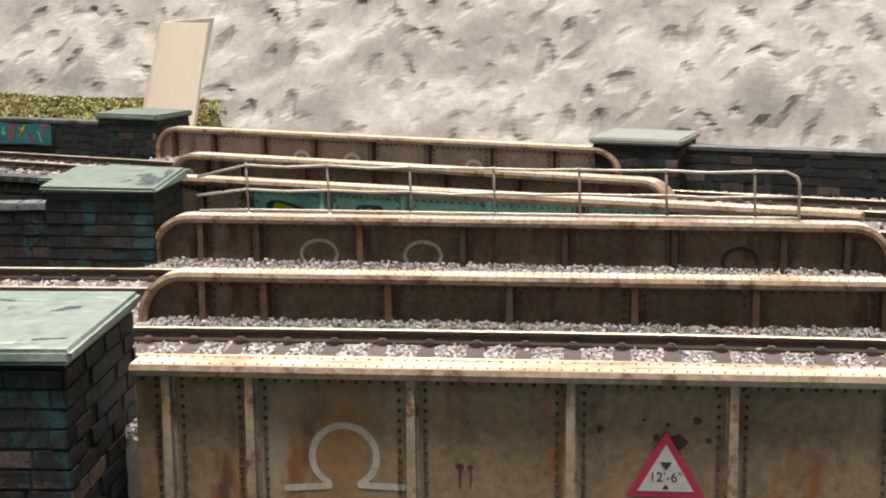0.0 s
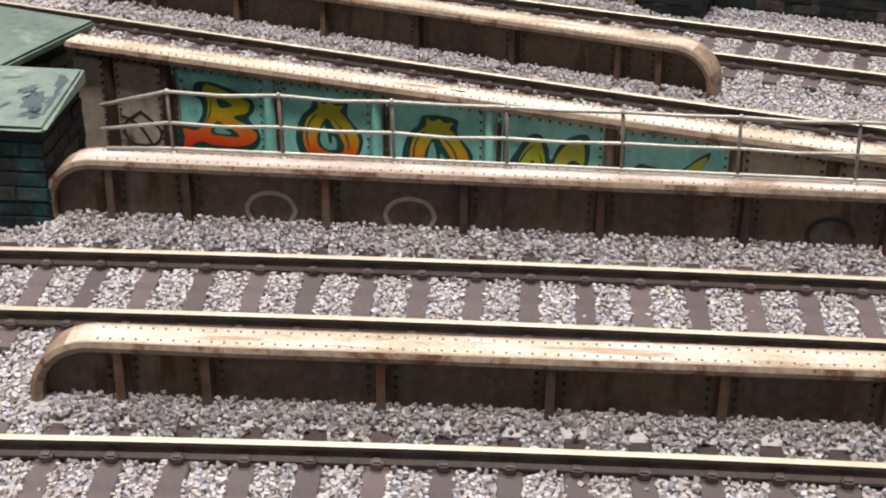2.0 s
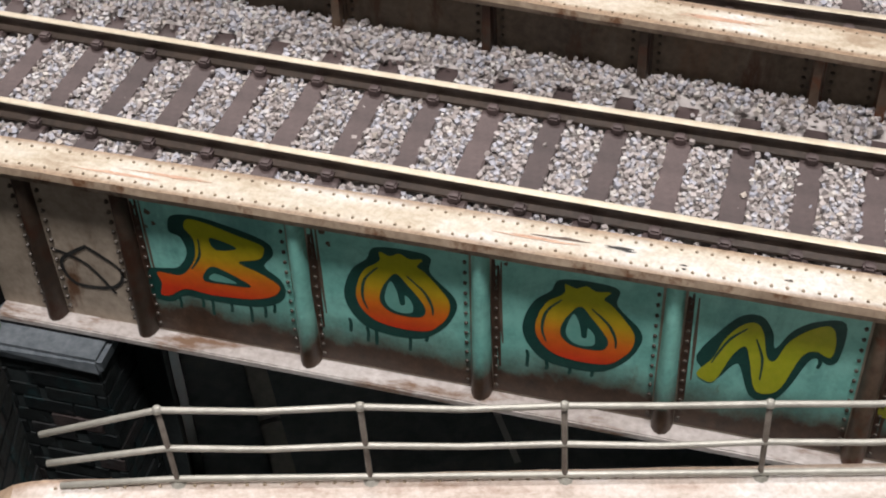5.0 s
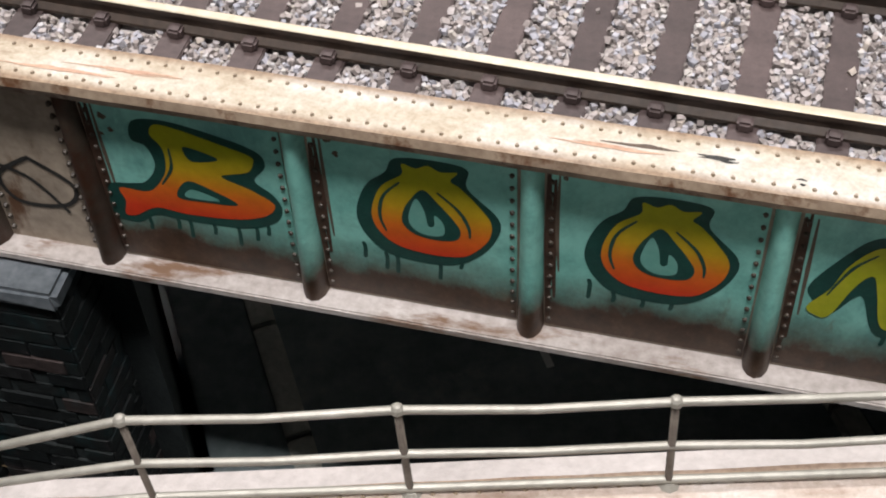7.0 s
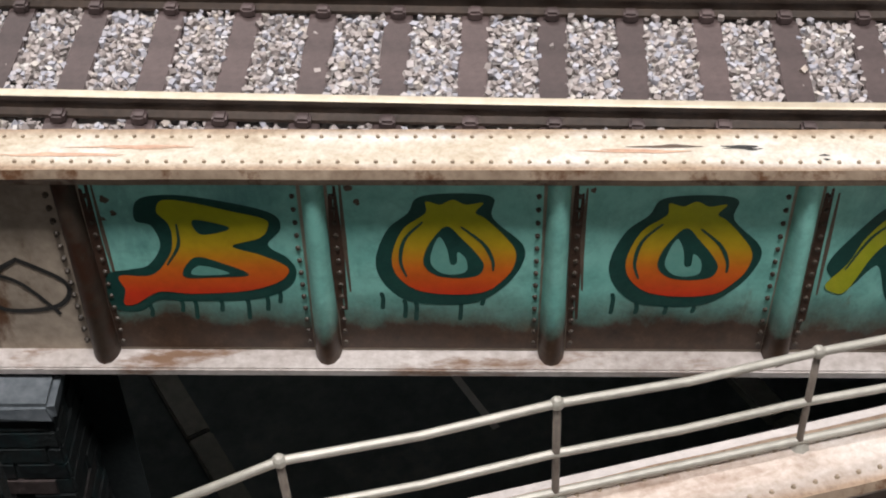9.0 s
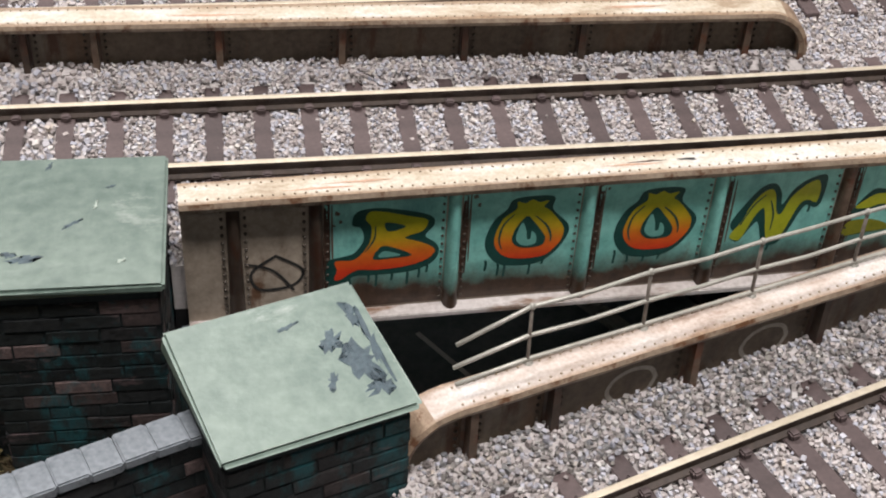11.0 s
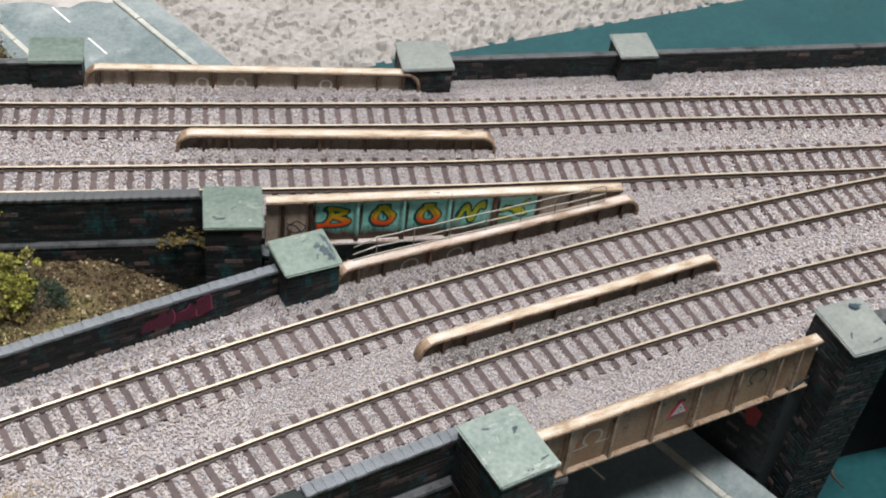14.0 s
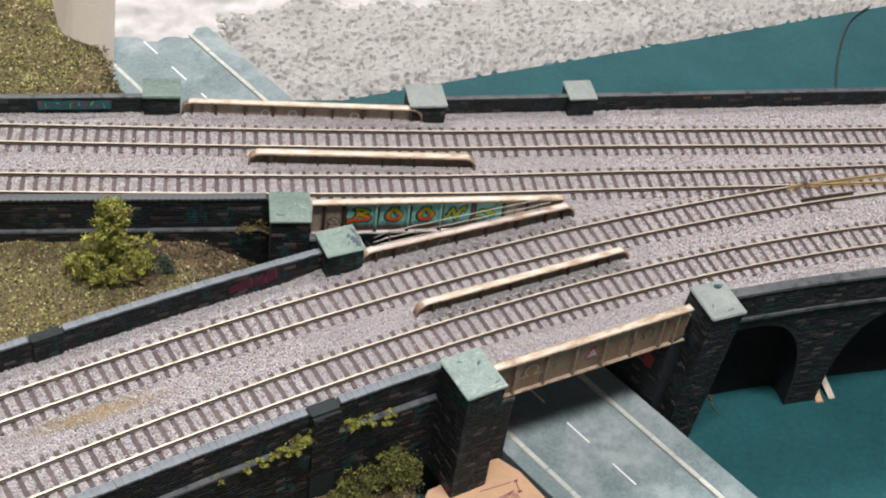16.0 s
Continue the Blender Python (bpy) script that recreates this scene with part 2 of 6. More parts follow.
def scatter_material():
    """Brown earth flakes with straw, turning olive green in patches and away from the bridges."""
    m, nt, b = nodes_of("olive_and_brown_scatter")
    info = nt.nodes.new("ShaderNodeNewGeometry").outputs["Random Per Island"]
    brown = ramp(nt, info, [(0, (0.022, 0.013, 0.007)), (0.3, (0.06, 0.039, 0.021)), (0.65, (0.11, 0.078, 0.04)), (0.88, (0.20, 0.15, 0.08)), (1, (0.62, 0.54, 0.42))])
    olive = ramp(nt, info, [(0, (0.03, 0.032, 0.011)), (0.3, (0.10, 0.105, 0.032)), (0.6, (0.225, 0.225, 0.07)), (0.85, (0.35, 0.335, 0.115)), (1, (0.45, 0.42, 0.22))])
    tc = nt.nodes.new("ShaderNodeTexCoord")
    sep = nt.nodes.new("ShaderNodeSeparateXYZ")
    nt.links.new(tc.outputs["Object"], sep.inputs[0])
    far = nt.nodes.new("ShaderNodeMapRange")
    far.inputs["From Min"].default_value, far.inputs["From Max"].default_value = -0.07, -0.19
    nt.links.new(sep.outputs["X"], far.inputs["Value"])
    ad = nt.nodes.new("ShaderNodeMath")
    ad.operation = "MULTIPLY_ADD"
    nt.links.new(far.outputs[0], ad.inputs[0])
    ad.inputs[1].default_value = 0.3
    nt.links.new(noise_tex(nt, 42, 6, 0.65), ad.inputs[2])
    col = mix(nt, brown, olive, ramp(nt, ad.outputs[0], [(0.52, (0, 0, 0)), (0.73, (1, 1, 1))]))
    straw = ramp(nt, info, [(0, (0.12, 0.08, 0.035)), (0.5, (0.30, 0.225, 0.11)), (1, (0.60, 0.50, 0.33))])
    col = mix(nt, col, straw, ramp(nt, noise_tex(nt, 33, 8, 0.72), [(0.54, (0, 0, 0)), (0.66, (0.85, 0.85, 0.85))]))
    nt.links.new(col, b.inputs["Base Color"])
    b.inputs["Roughness"].default_value = 0.9
    return m


M_TUFT = scatter_material()


def flange_material(name, stops):
    """Pale paint, dry-brushed with rust along the edges and in long scuffs."""
    m, nt, b = nodes_of(name)
    cream = ramp(nt, noise_tex(nt, 170, 6, 0.65, (0.35, 1, 1)), stops)
    grain = noise_tex(nt, 1600, 6, 0.7)
    cream = mix(nt, cream, ramp(nt, grain, [(0.3, (0.72, 0.68, 0.62)), (0.65, (1.05, 1.05, 1.05))]), 1.0, "MULTIPLY")
    tc = nt.nodes.new("ShaderNodeTexCoord")
    sep = nt.nodes.new("ShaderNodeSeparateXYZ")
    nt.links.new(tc.outputs["Object"], sep.inputs[0])
    ab = nt.nodes.new("ShaderNodeMath")
    ab.operation = "ABSOLUTE"
    nt.links.new(sep.outputs["Y"], ab.inputs[0])
    edge = nt.nodes.new("ShaderNodeMapRange")
    edge.inputs["From Min"].default_value, edge.inputs["From Max"].default_value = 0.0009, 0.0029
    nt.links.new(ab.outputs[0], edge.inputs["Value"])
    ad = nt.nodes.new("ShaderNodeMath")
    ad.operation = "MULTIPLY_ADD"
    nt.links.new(noise_tex(nt, 260, 8, 0.7, (0.3, 1, 1)), ad.inputs[0])
    ad.inputs[1].default_value = 0.65
    sc = nt.nodes.new("ShaderNodeMath")
    sc.operation = "MULTIPLY"
    nt.links.new(edge.outputs[0], sc.inputs[0])
    sc.inputs[1].default_value = 0.95
    nt.links.new(sc.outputs[0], ad.inputs[2])
    rust = ramp(nt, grain, [(0.3, (0.14, 0.08, 0.042)), (0.7, (0.35, 0.235, 0.14))])
    col = mix(nt, cream, rust, ramp(nt, ad.outputs[0], [(0.62, (0, 0, 0)), (1.15, (0.85, 0.85, 0.85))]))
    scuff = ramp(nt, noise_tex(nt, 190, 7, 0.7, (0.14, 1, 1)), [(0.59, (0, 0, 0)), (0.74, (0.6, 0.6, 0.6))])
    col = mix(nt, col, (0.40, 0.29, 0.21), scuff)
    nt.links.new(col, b.inputs["Base Color"])
    b.inputs["Roughness"].default_value = 0.55
    bump(nt, b, grain, 0.25, 0.0002)
    return m


M_FLANGE = flange_material("cream_weathered_steel", [(0.36, (0.34, 0.265, 0.185)), (0.45, (0.52, 0.46, 0.36)), (0.54, (0.58, 0.54, 0.455)), (0.63, (0.64, 0.635, 0.60))])
M_FLANGEPALE = flange_material("pinkish_white_weathered_steel", [(0.36, (0.33, 0.245, 0.195)), (0.45, (0.51, 0.44, 0.39)), (0.54, (0.57, 0.52, 0.48)), (0.63, (0.66, 0.64, 0.62))])


def brick_material(single=False):
    m, nt, b = nodes_of("dark_painted_single_brick" if single else "dark_painted_brick")
    geo = nt.nodes.new("ShaderNodeNewGeometry")
    info = nt.nodes.new("ShaderNodeObjectInfo").outputs["Random"] if single else geo.outputs["Random Per Island"]
    col = ramp(nt, info, [(0, (0.008, 0.011, 0.012)), (0.5, (0.016, 0.020, 0.020)), (0.74, (0.021, 0.022, 0.023)), (0.88, (0.034, 0.029, 0.028)), (0.95, (0.075, 0.054, 0.051)), (1, (0.15, 0.105, 0.098))])
    where = "Position" if single else "Object"
    n = noise_tex(nt, 900, 6, 0.7, None, where)
    col = mix(nt, col, ramp(nt, n, [(0.3, (0.35, 0.4, 0.42)), (0.75, (1.5, 1.5, 1.5))]), 1.0, "MULTIPLY")
    col = mix(nt, col, (0.014, 0.085, 0.095), ramp(nt, noise_tex(nt, 110, 8, 0.75, (1, 1, 0.6), where), [(0.53, (0, 0, 0)), (0.63, (0.8, 0.8, 0.8) if single else (0.3, 0.3, 0.3))]))
    col = mix(nt, col, (0.17, 0.115, 0.115), ramp(nt, noise_tex(nt, 170, 9, 0.78, (0.6, 0.6, 1.5), where), [(0.58, (0, 0, 0)), (0.67, (0.65, 0.65, 0.65) if single else (0.4, 0.4, 0.4))]))
    col = mix(nt, col, (0.30, 0.30, 0.29), ramp(nt, noise_tex(nt, 420, 6, 0.8, (0.6, 0.6, 1.6), where), [(0.69, (0, 0, 0)), (0.78, (0.25, 0.25, 0.25))]))
    nt.links.new(col, b.inputs["Base Color"])
    b.inputs["Roughness"].default_value = 0.6
    b.inputs["Specular IOR Level"].default_value = 0.3
    bump(nt, b, noise_tex(nt, 420, 8, 0.75, None, where), 0.8, 0.0008)
    return m


M_BRICKS = brick_material()
M_BRICKPIECE = brick_material(True)


def panel_material():
    """Teal paint over steel, worn to brown rust along the ragged foot."""
    m, nt, b = nodes_of("worn_teal_panel_paint")
    teal = ramp(nt, noise_tex(nt, 150, 5, 0.6), [(0.3, (0.17, 0.49, 0.43)), (0.7, (0.28, 0.65, 0.57))])
    rust = ramp(nt, noise_tex(nt, 500, 7, 0.75), [(0.3, (0.024, 0.013, 0.008)), (0.55, (0.062, 0.034, 0.02)), (0.75, (0.12, 0.08, 0.05))])
    tc = nt.nodes.new("ShaderNodeTexCoord")
    sep = nt.nodes.new("ShaderNodeSeparateXYZ")
    nt.links.new(tc.outputs["Object"], sep.inputs[0])
    rng_ = nt.nodes.new("ShaderNodeMapRange")
    rng_.inputs["From Min"].default_value, rng_.inputs["From Max"].default_value = 0.0088, -0.0004
    nt.links.new(sep.outputs["Z"], rng_.inputs["Value"])
    ad = nt.nodes.new("ShaderNodeMath")
    ad.operation = "MULTIPLY_ADD"
    nt.links.new(noise_tex(nt, 120, 9, 0.72, (1, 1, 0.8)), ad.inputs[0])
    ad.inputs[1].default_value = 0.75
    sc = nt.nodes.new("ShaderNodeMath")
    sc.operation = "MULTIPLY_ADD"
    nt.links.new(rng_.outputs[0], sc.inputs[0])
    sc.inputs[1].default_value, sc.inputs[2].default_value = 0.85, -0.04
    nt.links.new(sc.outputs[0], ad.inputs[2])
    fac = ramp(nt, ad.outputs[0], [(0.42, (0, 0, 0)), (0.62, (0.45, 0.45, 0.45)), (0.85, (1, 1, 1))])
    teal = mix(nt, teal, ramp(nt, noise_tex(nt, 420, 8, 0.75), [(0.28, (0.62, 0.66, 0.66)), (0.55, (1, 1, 1)), (0.8, (1.08, 1.06, 1.04))]), 1.0, "MULTIPLY")
    teal = mix(nt, teal, (0.04, 0.16, 0.18), ramp(nt, noise_tex(nt, 95, 7, 0.7, (1, 1, 0.35)), [(0.54, (0, 0, 0)), (0.68, (0.55, 0.55, 0.55))]))
    teal = mix(nt, teal, (0.16, 0.11, 0.06), ramp(nt, noise_tex(nt, 170, 9, 0.78, (1, 1, 0.5)), [(0.6, (0, 0, 0)), (0.7, (0.6, 0.6, 0.6))]))
    nt.links.new(mix(nt, teal, rust, fac), b.inputs["Base Color"])
    b.inputs["Roughness"].default_value = 0.5
    bump(nt, b, noise_tex(nt, 900), 0.2, 0.0002)
    return m


M_PANEL = panel_material()


def fade_material():
    """Spray paint fading from lime yellow at the top to red at the foot of the letters."""
    m, nt, b = nodes_of("lime_to_red_fade_paint")
    tc = nt.nodes.new("ShaderNodeTexCoord")
    sep = nt.nodes.new("ShaderNodeSeparateXYZ")
    nt.links.new(tc.outputs["Object"], sep.inputs[0])
    r = nt.nodes.new("ShaderNodeMapRange")
    r.inputs["From Min"].default_value, r.inputs["From Max"].default_value = 0.0065, 0.0160
    nt.links.new(sep.outputs["Z"], r.inputs["Value"])
    col = ramp(nt, r.outputs[0], [(0.05, (0.72, 0.05, 0.015)), (0.35, (0.70, 0.16, 0.015)), (0.6, (0.55, 0.36, 0.015)), (0.9, (0.40, 0.42, 0.015))])
    col = mix(nt, col, ramp(nt, noise_tex(nt, 700), [(0.2, (0.75, 0.75, 0.75)), (0.7, (1, 1, 1))]), 1.0, "MULTIPLY")
    nt.links.new(col, b.inputs["Base Color"])
    b.inputs["Roughness"].default_value = 0.45
    return m


M_FADE = fade_material()
# black for the painted arch shade and the added board below the deck
M_DARK = surface("black_shade_board", (0.006, 0.006, 0.006), (0.02, 0.02, 0.02), 300, 30, 0.8)
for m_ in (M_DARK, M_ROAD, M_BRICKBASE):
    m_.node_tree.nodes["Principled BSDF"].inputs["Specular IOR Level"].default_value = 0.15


def stone_material(name, dark_mix):
    m, nt, b = nodes_of(name)
    info = nt.nodes.new("ShaderNodeNewGeometry").outputs["Random Per Island"]
    col = ramp(nt, info, [(0, (0.24, 0.215, 0.205)), (0.22, (0.42, 0.375, 0.355)), (0.5, (0.56, 0.515, 0.50)), (0.68, (0.38, 0.39, 0.44)), (0.82, (0.54, 0.54, 0.585)), (0.93, (0.64, 0.62, 0.59)), (1, (0.54, 0.475, 0.41))])
    n = noise_tex(nt, 2500)
    col = mix(nt, col, ramp(nt, n, [(0.2, (0.7, 0.7, 0.7)), (0.8, (1.0, 1.0, 1.0))]), 1.0, "MULTIPLY")
    col = mix(nt, col, (0.13, 0.13, 0.115), dark_mix)
    nt.links.new(col, b.inputs["Base Color"])
    b.inputs["Roughness"].default_value = 0.9
    return m


M_STONE = stone_material("grey_ballast_chips", 0.0)
M_STONEDARK = stone_material("dark_ballast_chips", 0.62)


# ---- mesh helpers, all in millimetres ----
def link_mesh(name, me, material, parent=None, label=""):
    for mat_ in material if isinstance(material, (list, tuple)) else [material]:
        me.materials.append(mat_)
    ob = new(name, me)
    if parent:
        ob.parent = parent
    if label:
        ob["label"] = label
    return ob


def part(name, bm, material, parent=None, label="", smooth=False):
    bmesh.ops.recalc_face_normals(bm, faces=bm.faces)
    bmesh.ops.scale(bm, vec=(MM, MM, MM), verts=bm.verts)
    if smooth:
        for f in bm.faces:
            f.smooth = True
    me = bpy.data.meshes.new(name)
    bm.to_mesh(me)
    bm.free()
    return link_mesh(name, me, material, parent, label)


def raw(name, verts, faces, material, parent=None, label=""):
    me = bpy.data.meshes.new(name)
    me.from_pydata((np.asarray(verts, float) * MM).tolist(), [], [list(map(int, f)) for f in faces])
    me.update()
    return link_mesh(name, me, material, parent, label)


def empty(name, m, label, category, group="", kind=""):
    ob = new(name)
    ob.empty_display_size = 0.005
    ob.matrix_world = m
    return tagged(ob, label, category, group, kind)


def at(x, y, z, rz=0.0):
    return pose(x * MM, y * MM, z * MM, 0, 0, rz)


def box(bm, x0, x1, y0, y1, z0, z1, bevel=0.0):
    r = bmesh.ops.create_cube(bm, size=1.0)
    vs = r["verts"]
    for v in vs:
        v.co = Vector((x0 + (v.co.x + 0.5) * (x1 - x0), y0 + (v.co.y + 0.5) * (y1 - y0), z0 + (v.co.z + 0.5) * (z1 - z0)))
    if bevel:
        es = {e for v in vs for e in v.link_edges}
        bmesh.ops.bevel(bm, geom=list(es), offset=bevel, segments=2, affect="EDGES")
    return vs


def prism(bm, outline, z0, z1):
    """An upright prism over an outline of (x, y)."""
    lo = [bm.verts.new((x, y, z0)) for x, y in outline]
    hi = [bm.verts.new((x, y, z1)) for x, y in outline]
    n = len(outline)
    bm.faces.new(lo[::-1])
    bm.faces.new(hi)
    for i in range(n):
        bm.faces.new((lo[i], lo[(i + 1) % n], hi[(i + 1) % n], hi[i]))


def sweep(bm, line, section, closed_ends=True):
    """Sweep a closed section of (across, up) along a plan line of (x, y, z)."""
    rings = []
    n = len(line)
    for i, p in enumerate(line):
        a, b = line[max(i - 1, 0)], line[min(i + 1, n - 1)]
        d = Vector((b[0] - a[0], b[1] - a[1], 0)).normalized()
        s = Vector((-d.y, d.x, 0))
        rings.append([bm.verts.new(Vector(p) + s * u + Vector((0, 0, v))) for u, v in section])
    k = len(section)
    for r0, r1 in zip(rings, rings[1:]):
        for j in range(k):
            bm.faces.new((r0[j], r0[(j + 1) % k], r1[(j + 1) % k], r1[j]))
    if closed_ends:
        bm.faces.new(rings[0])
        bm.faces.new(rings[-1][::-1])


# ---- the plan: track centre lines, rail tops at height 0 ----
def line_a(x):
    x = x / 100
    return ((-0.163 * x - 2.599) * x + 39.097) * x - 128.9


def line_b(x):
    x = x / 100
    return ((-0.054 * x - 2.358) * x + 35.636) * x - 76.9


def ease(x):
    """The slight swing of the two back tracks away from the straight."""
    u = np.clip((x - 70) / 150, 0, 1)
    return 2.9 * u * u * (3 - 2 * u)


def line_c(x):
    d = ease(x)
    x = x / 100
    return ((0.04 * x + 0.506) * x - 2.179) * x + 28.15 + d


def line_d(x):
    d = ease(x) - 1.2 * np.clip((x - 300) / 110, 0, 1)
    x = x / 100
    return ((0.041 * x + 0.42) * x - 3.142) * x + 75.15 + d


X0, X1 = -330, 640
BED = -4.3


def plan_line(f, x0, x1, step=8.0, off=0.0):
    out = []
    for x in np.arange(x0, x1 + 0.1, step):
        d = Vector((2, f(x + 1) - f(x - 1))).normalized()
        out.append((x - d.y * off, f(x) + d.x * off))
    return out


def wall_near(x):
    return line_a(x) - 27.1 + 0.0026 * x


def wall_b(x):
    return line_b(x) + 35.4 - 0.0035 * x


def wall_c(x):
    return 10.96 - 0.0105 * x


def wall_right(x):
    return line_a(x) - 24.94 - 0.0423 * x


def wall_back_right(x):
    return 103.2 + 0.0311 * x


def wall_back_left(x):
    return 110.5 + 0.0104 * x


# ---- ballast decks ----
GAP_TIP = (158, -3)


def deck_outline(shoulder=0.0):
    """Plan of the ballast; shoulder: how far it stops short of the gap wall."""
    far = [(X1, wall_back_right(X1) - 2), (92, 104.5), (91, 94.5), (-86, 105.0), (-88, 108), (X0, 106)]
    left = [(X0, wall_c(X0) + 1), (-31, wall_c(-31) + 1), (-8, 13), (-8, 0.5), (150, 1.5), GAP_TIP, (17, -44.5)]
    b = [(x, wall_b(x) - 1 - shoulder) for x in (0, -60, -120, -180, -240, -300, X0)]
    near = [(x, wall_near(x) + 1) for x in (X0, -280, -220, -160, -100, -40, 20, 62)]
    brid = [(85, -139.5), (212, -96)]
    right = [(x, wall_right(x) + 1) for x in (228, 280, 340, 400, 480, 560, X1)]
    return far + left + b + near + brid + right


bm = bmesh.new()
prism(bm, deck_outline(17), -13, BED)
shoulder = [(x, line_b(x), 0) for x in np.arange(-330, 1, 10.0)]
sweep(bm, shoulder, [(16.5, -5.3), (16.5, -17), (34.6, -17), (34.6, -10.3)])
DECK = tagged(part("ground_ballast", bm, M_BED), "pale grey stone ballast deck carrying the model tracks", "ballast", kind="structure")
# unseen black board added below the deck to keep bounced light off the road
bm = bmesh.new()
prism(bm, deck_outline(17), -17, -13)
part("bounce_blocker", bm, M_DARK, DECK, "added black board cutting bounced light under the ballast")


bm = bmesh.new()
for k, (f_, xa, xb) in enumerate(((line_a, -330, 600), (line_b, -330, 412), (line_c, -330, 640), (line_d, -330, 640))):
    z = -3.15 - 0.05 * k
    sweep(bm, [(x, y, z) for x, y in plan_line(f_, xa, xb, 10.0)], [(-17.5, -1.9), (17.5, -1.9), (14.5, 0), (-14.5, 0)])
tagged(part("ground_track_bed", bm, M_BED), "low grey ballast bed under the model tracks", "ballast", kind="structure")
for p0, p1 in (((18.6, -44.5), (161.8, -3.4)), ((47, -88.6), (188.6, -43.5)), ((-43, 52.4), (105.6, 44.6)), ((-84.5, 104.6), (77, 95))):
    bm = bmesh.new()
    sweep(bm, [(*p0, 0), (*p1, 0)], [(-12, -4.6), (12, -4.6), (3, -1.7), (-3, -1.7)])
    part("ballast_mound", bm, M_BED, DECK, "ballast heaped against the girder")


# ---- tracks ----
SLEEPERS = {}


def track(name, f, x0, x1, label, pitch, anchor, skip=lambda x: False):
    th = empty(name, at(0, 0, 0), label, "railway track", "model tracks")
    for side in (-1, 1):
        pl = [(x, y, 0) for x, y in plan_line(f, x0, x1, 8.0, side * 8.75)]
        bm = bmesh.new()
        sweep(bm, pl, [(-1.1, -2.3), (1.1, -2.3), (1.1, -1.95), (0.3, -1.7), (0.3, -0.75), (0.5, -0.6), (0.5, -0.12), (-0.5, -0.12), (-0.5, -0.6), (-0.3, -0.75), (-0.3, -1.7), (-1.1, -1.95)])
        rail = part("rail", bm, M_RAILSIDE, th)
        bm = bmesh.new()
        sweep(bm, pl, [(-0.52, -0.14), (0.52, -0.14), (0.52, -0.07), (0.36, 0.0), (-0.36, 0.0), (-0.52, -0.07)])
        part("rail_head", bm, M_RAILHEAD, rail, "bright polished rail head")
    bm = bmesh.new()
    box(bm, -1.5, 1.5, -15.3, 15.3, -3.9, -2.3, 0.15)
    for s in (-1, 1):
        for o in (-1, 1):
            box(bm, -0.75, 0.75, s * 8.75 + o * 1.3 - 0.7, s * 8.75 + o * 1.3 + 0.75, -2.4, -1.2, 0.25)
    first = part("sleeper", bm, M_SLEEPER, th)
    SLEEPERS[f] = []
    made = 0
    places, x = [anchor], anchor
    while x < x1 - 8:
        x += pitch * 2 / math.hypot(2, f(x + 1) - f(x - 1))
        places.append(x)
    x = anchor
    while x > x0 + 8:
        x -= pitch * 2 / math.hypot(2, f(x + 1) - f(x - 1))
        places.append(x)
    for x in sorted(places):
        if not skip(x):
            ob = first if made == 0 else bpy.data.objects.new("sleeper", first.data)
            if made:
                scene.collection.objects.link(ob)
                ob.parent = th
            ob.location = (x * MM, f(x) * MM, rnd.uniform(-0.1, 0.0) * MM)
            ob.rotation_euler = (0, 0, math.atan2(f(x + 1) - f(x - 1), 2) + rnd.uniform(-0.012, 0.012))
            made += 1
            SLEEPERS[f].append(x)
    SLEEPERS[f] = np.array(SLEEPERS[f])
    return th


track("railway_track", line_a, -260, 560, "brown-sleepered model track curving over the front girder", 7.7, 109.7)
track("railway_track", line_b, -260, 412, "brown-sleepered model track converging on a junction", 7.82, 67.6, lambda x: x > 346)
track("railway_track", line_c, -300, 620, "brown-sleepered straight model track beside the painted girder", 7.95, 47.4)
track("railway_track", line_d, -300, 620, "brown-sleepered straight model track at the back", 7.87, 50.0)


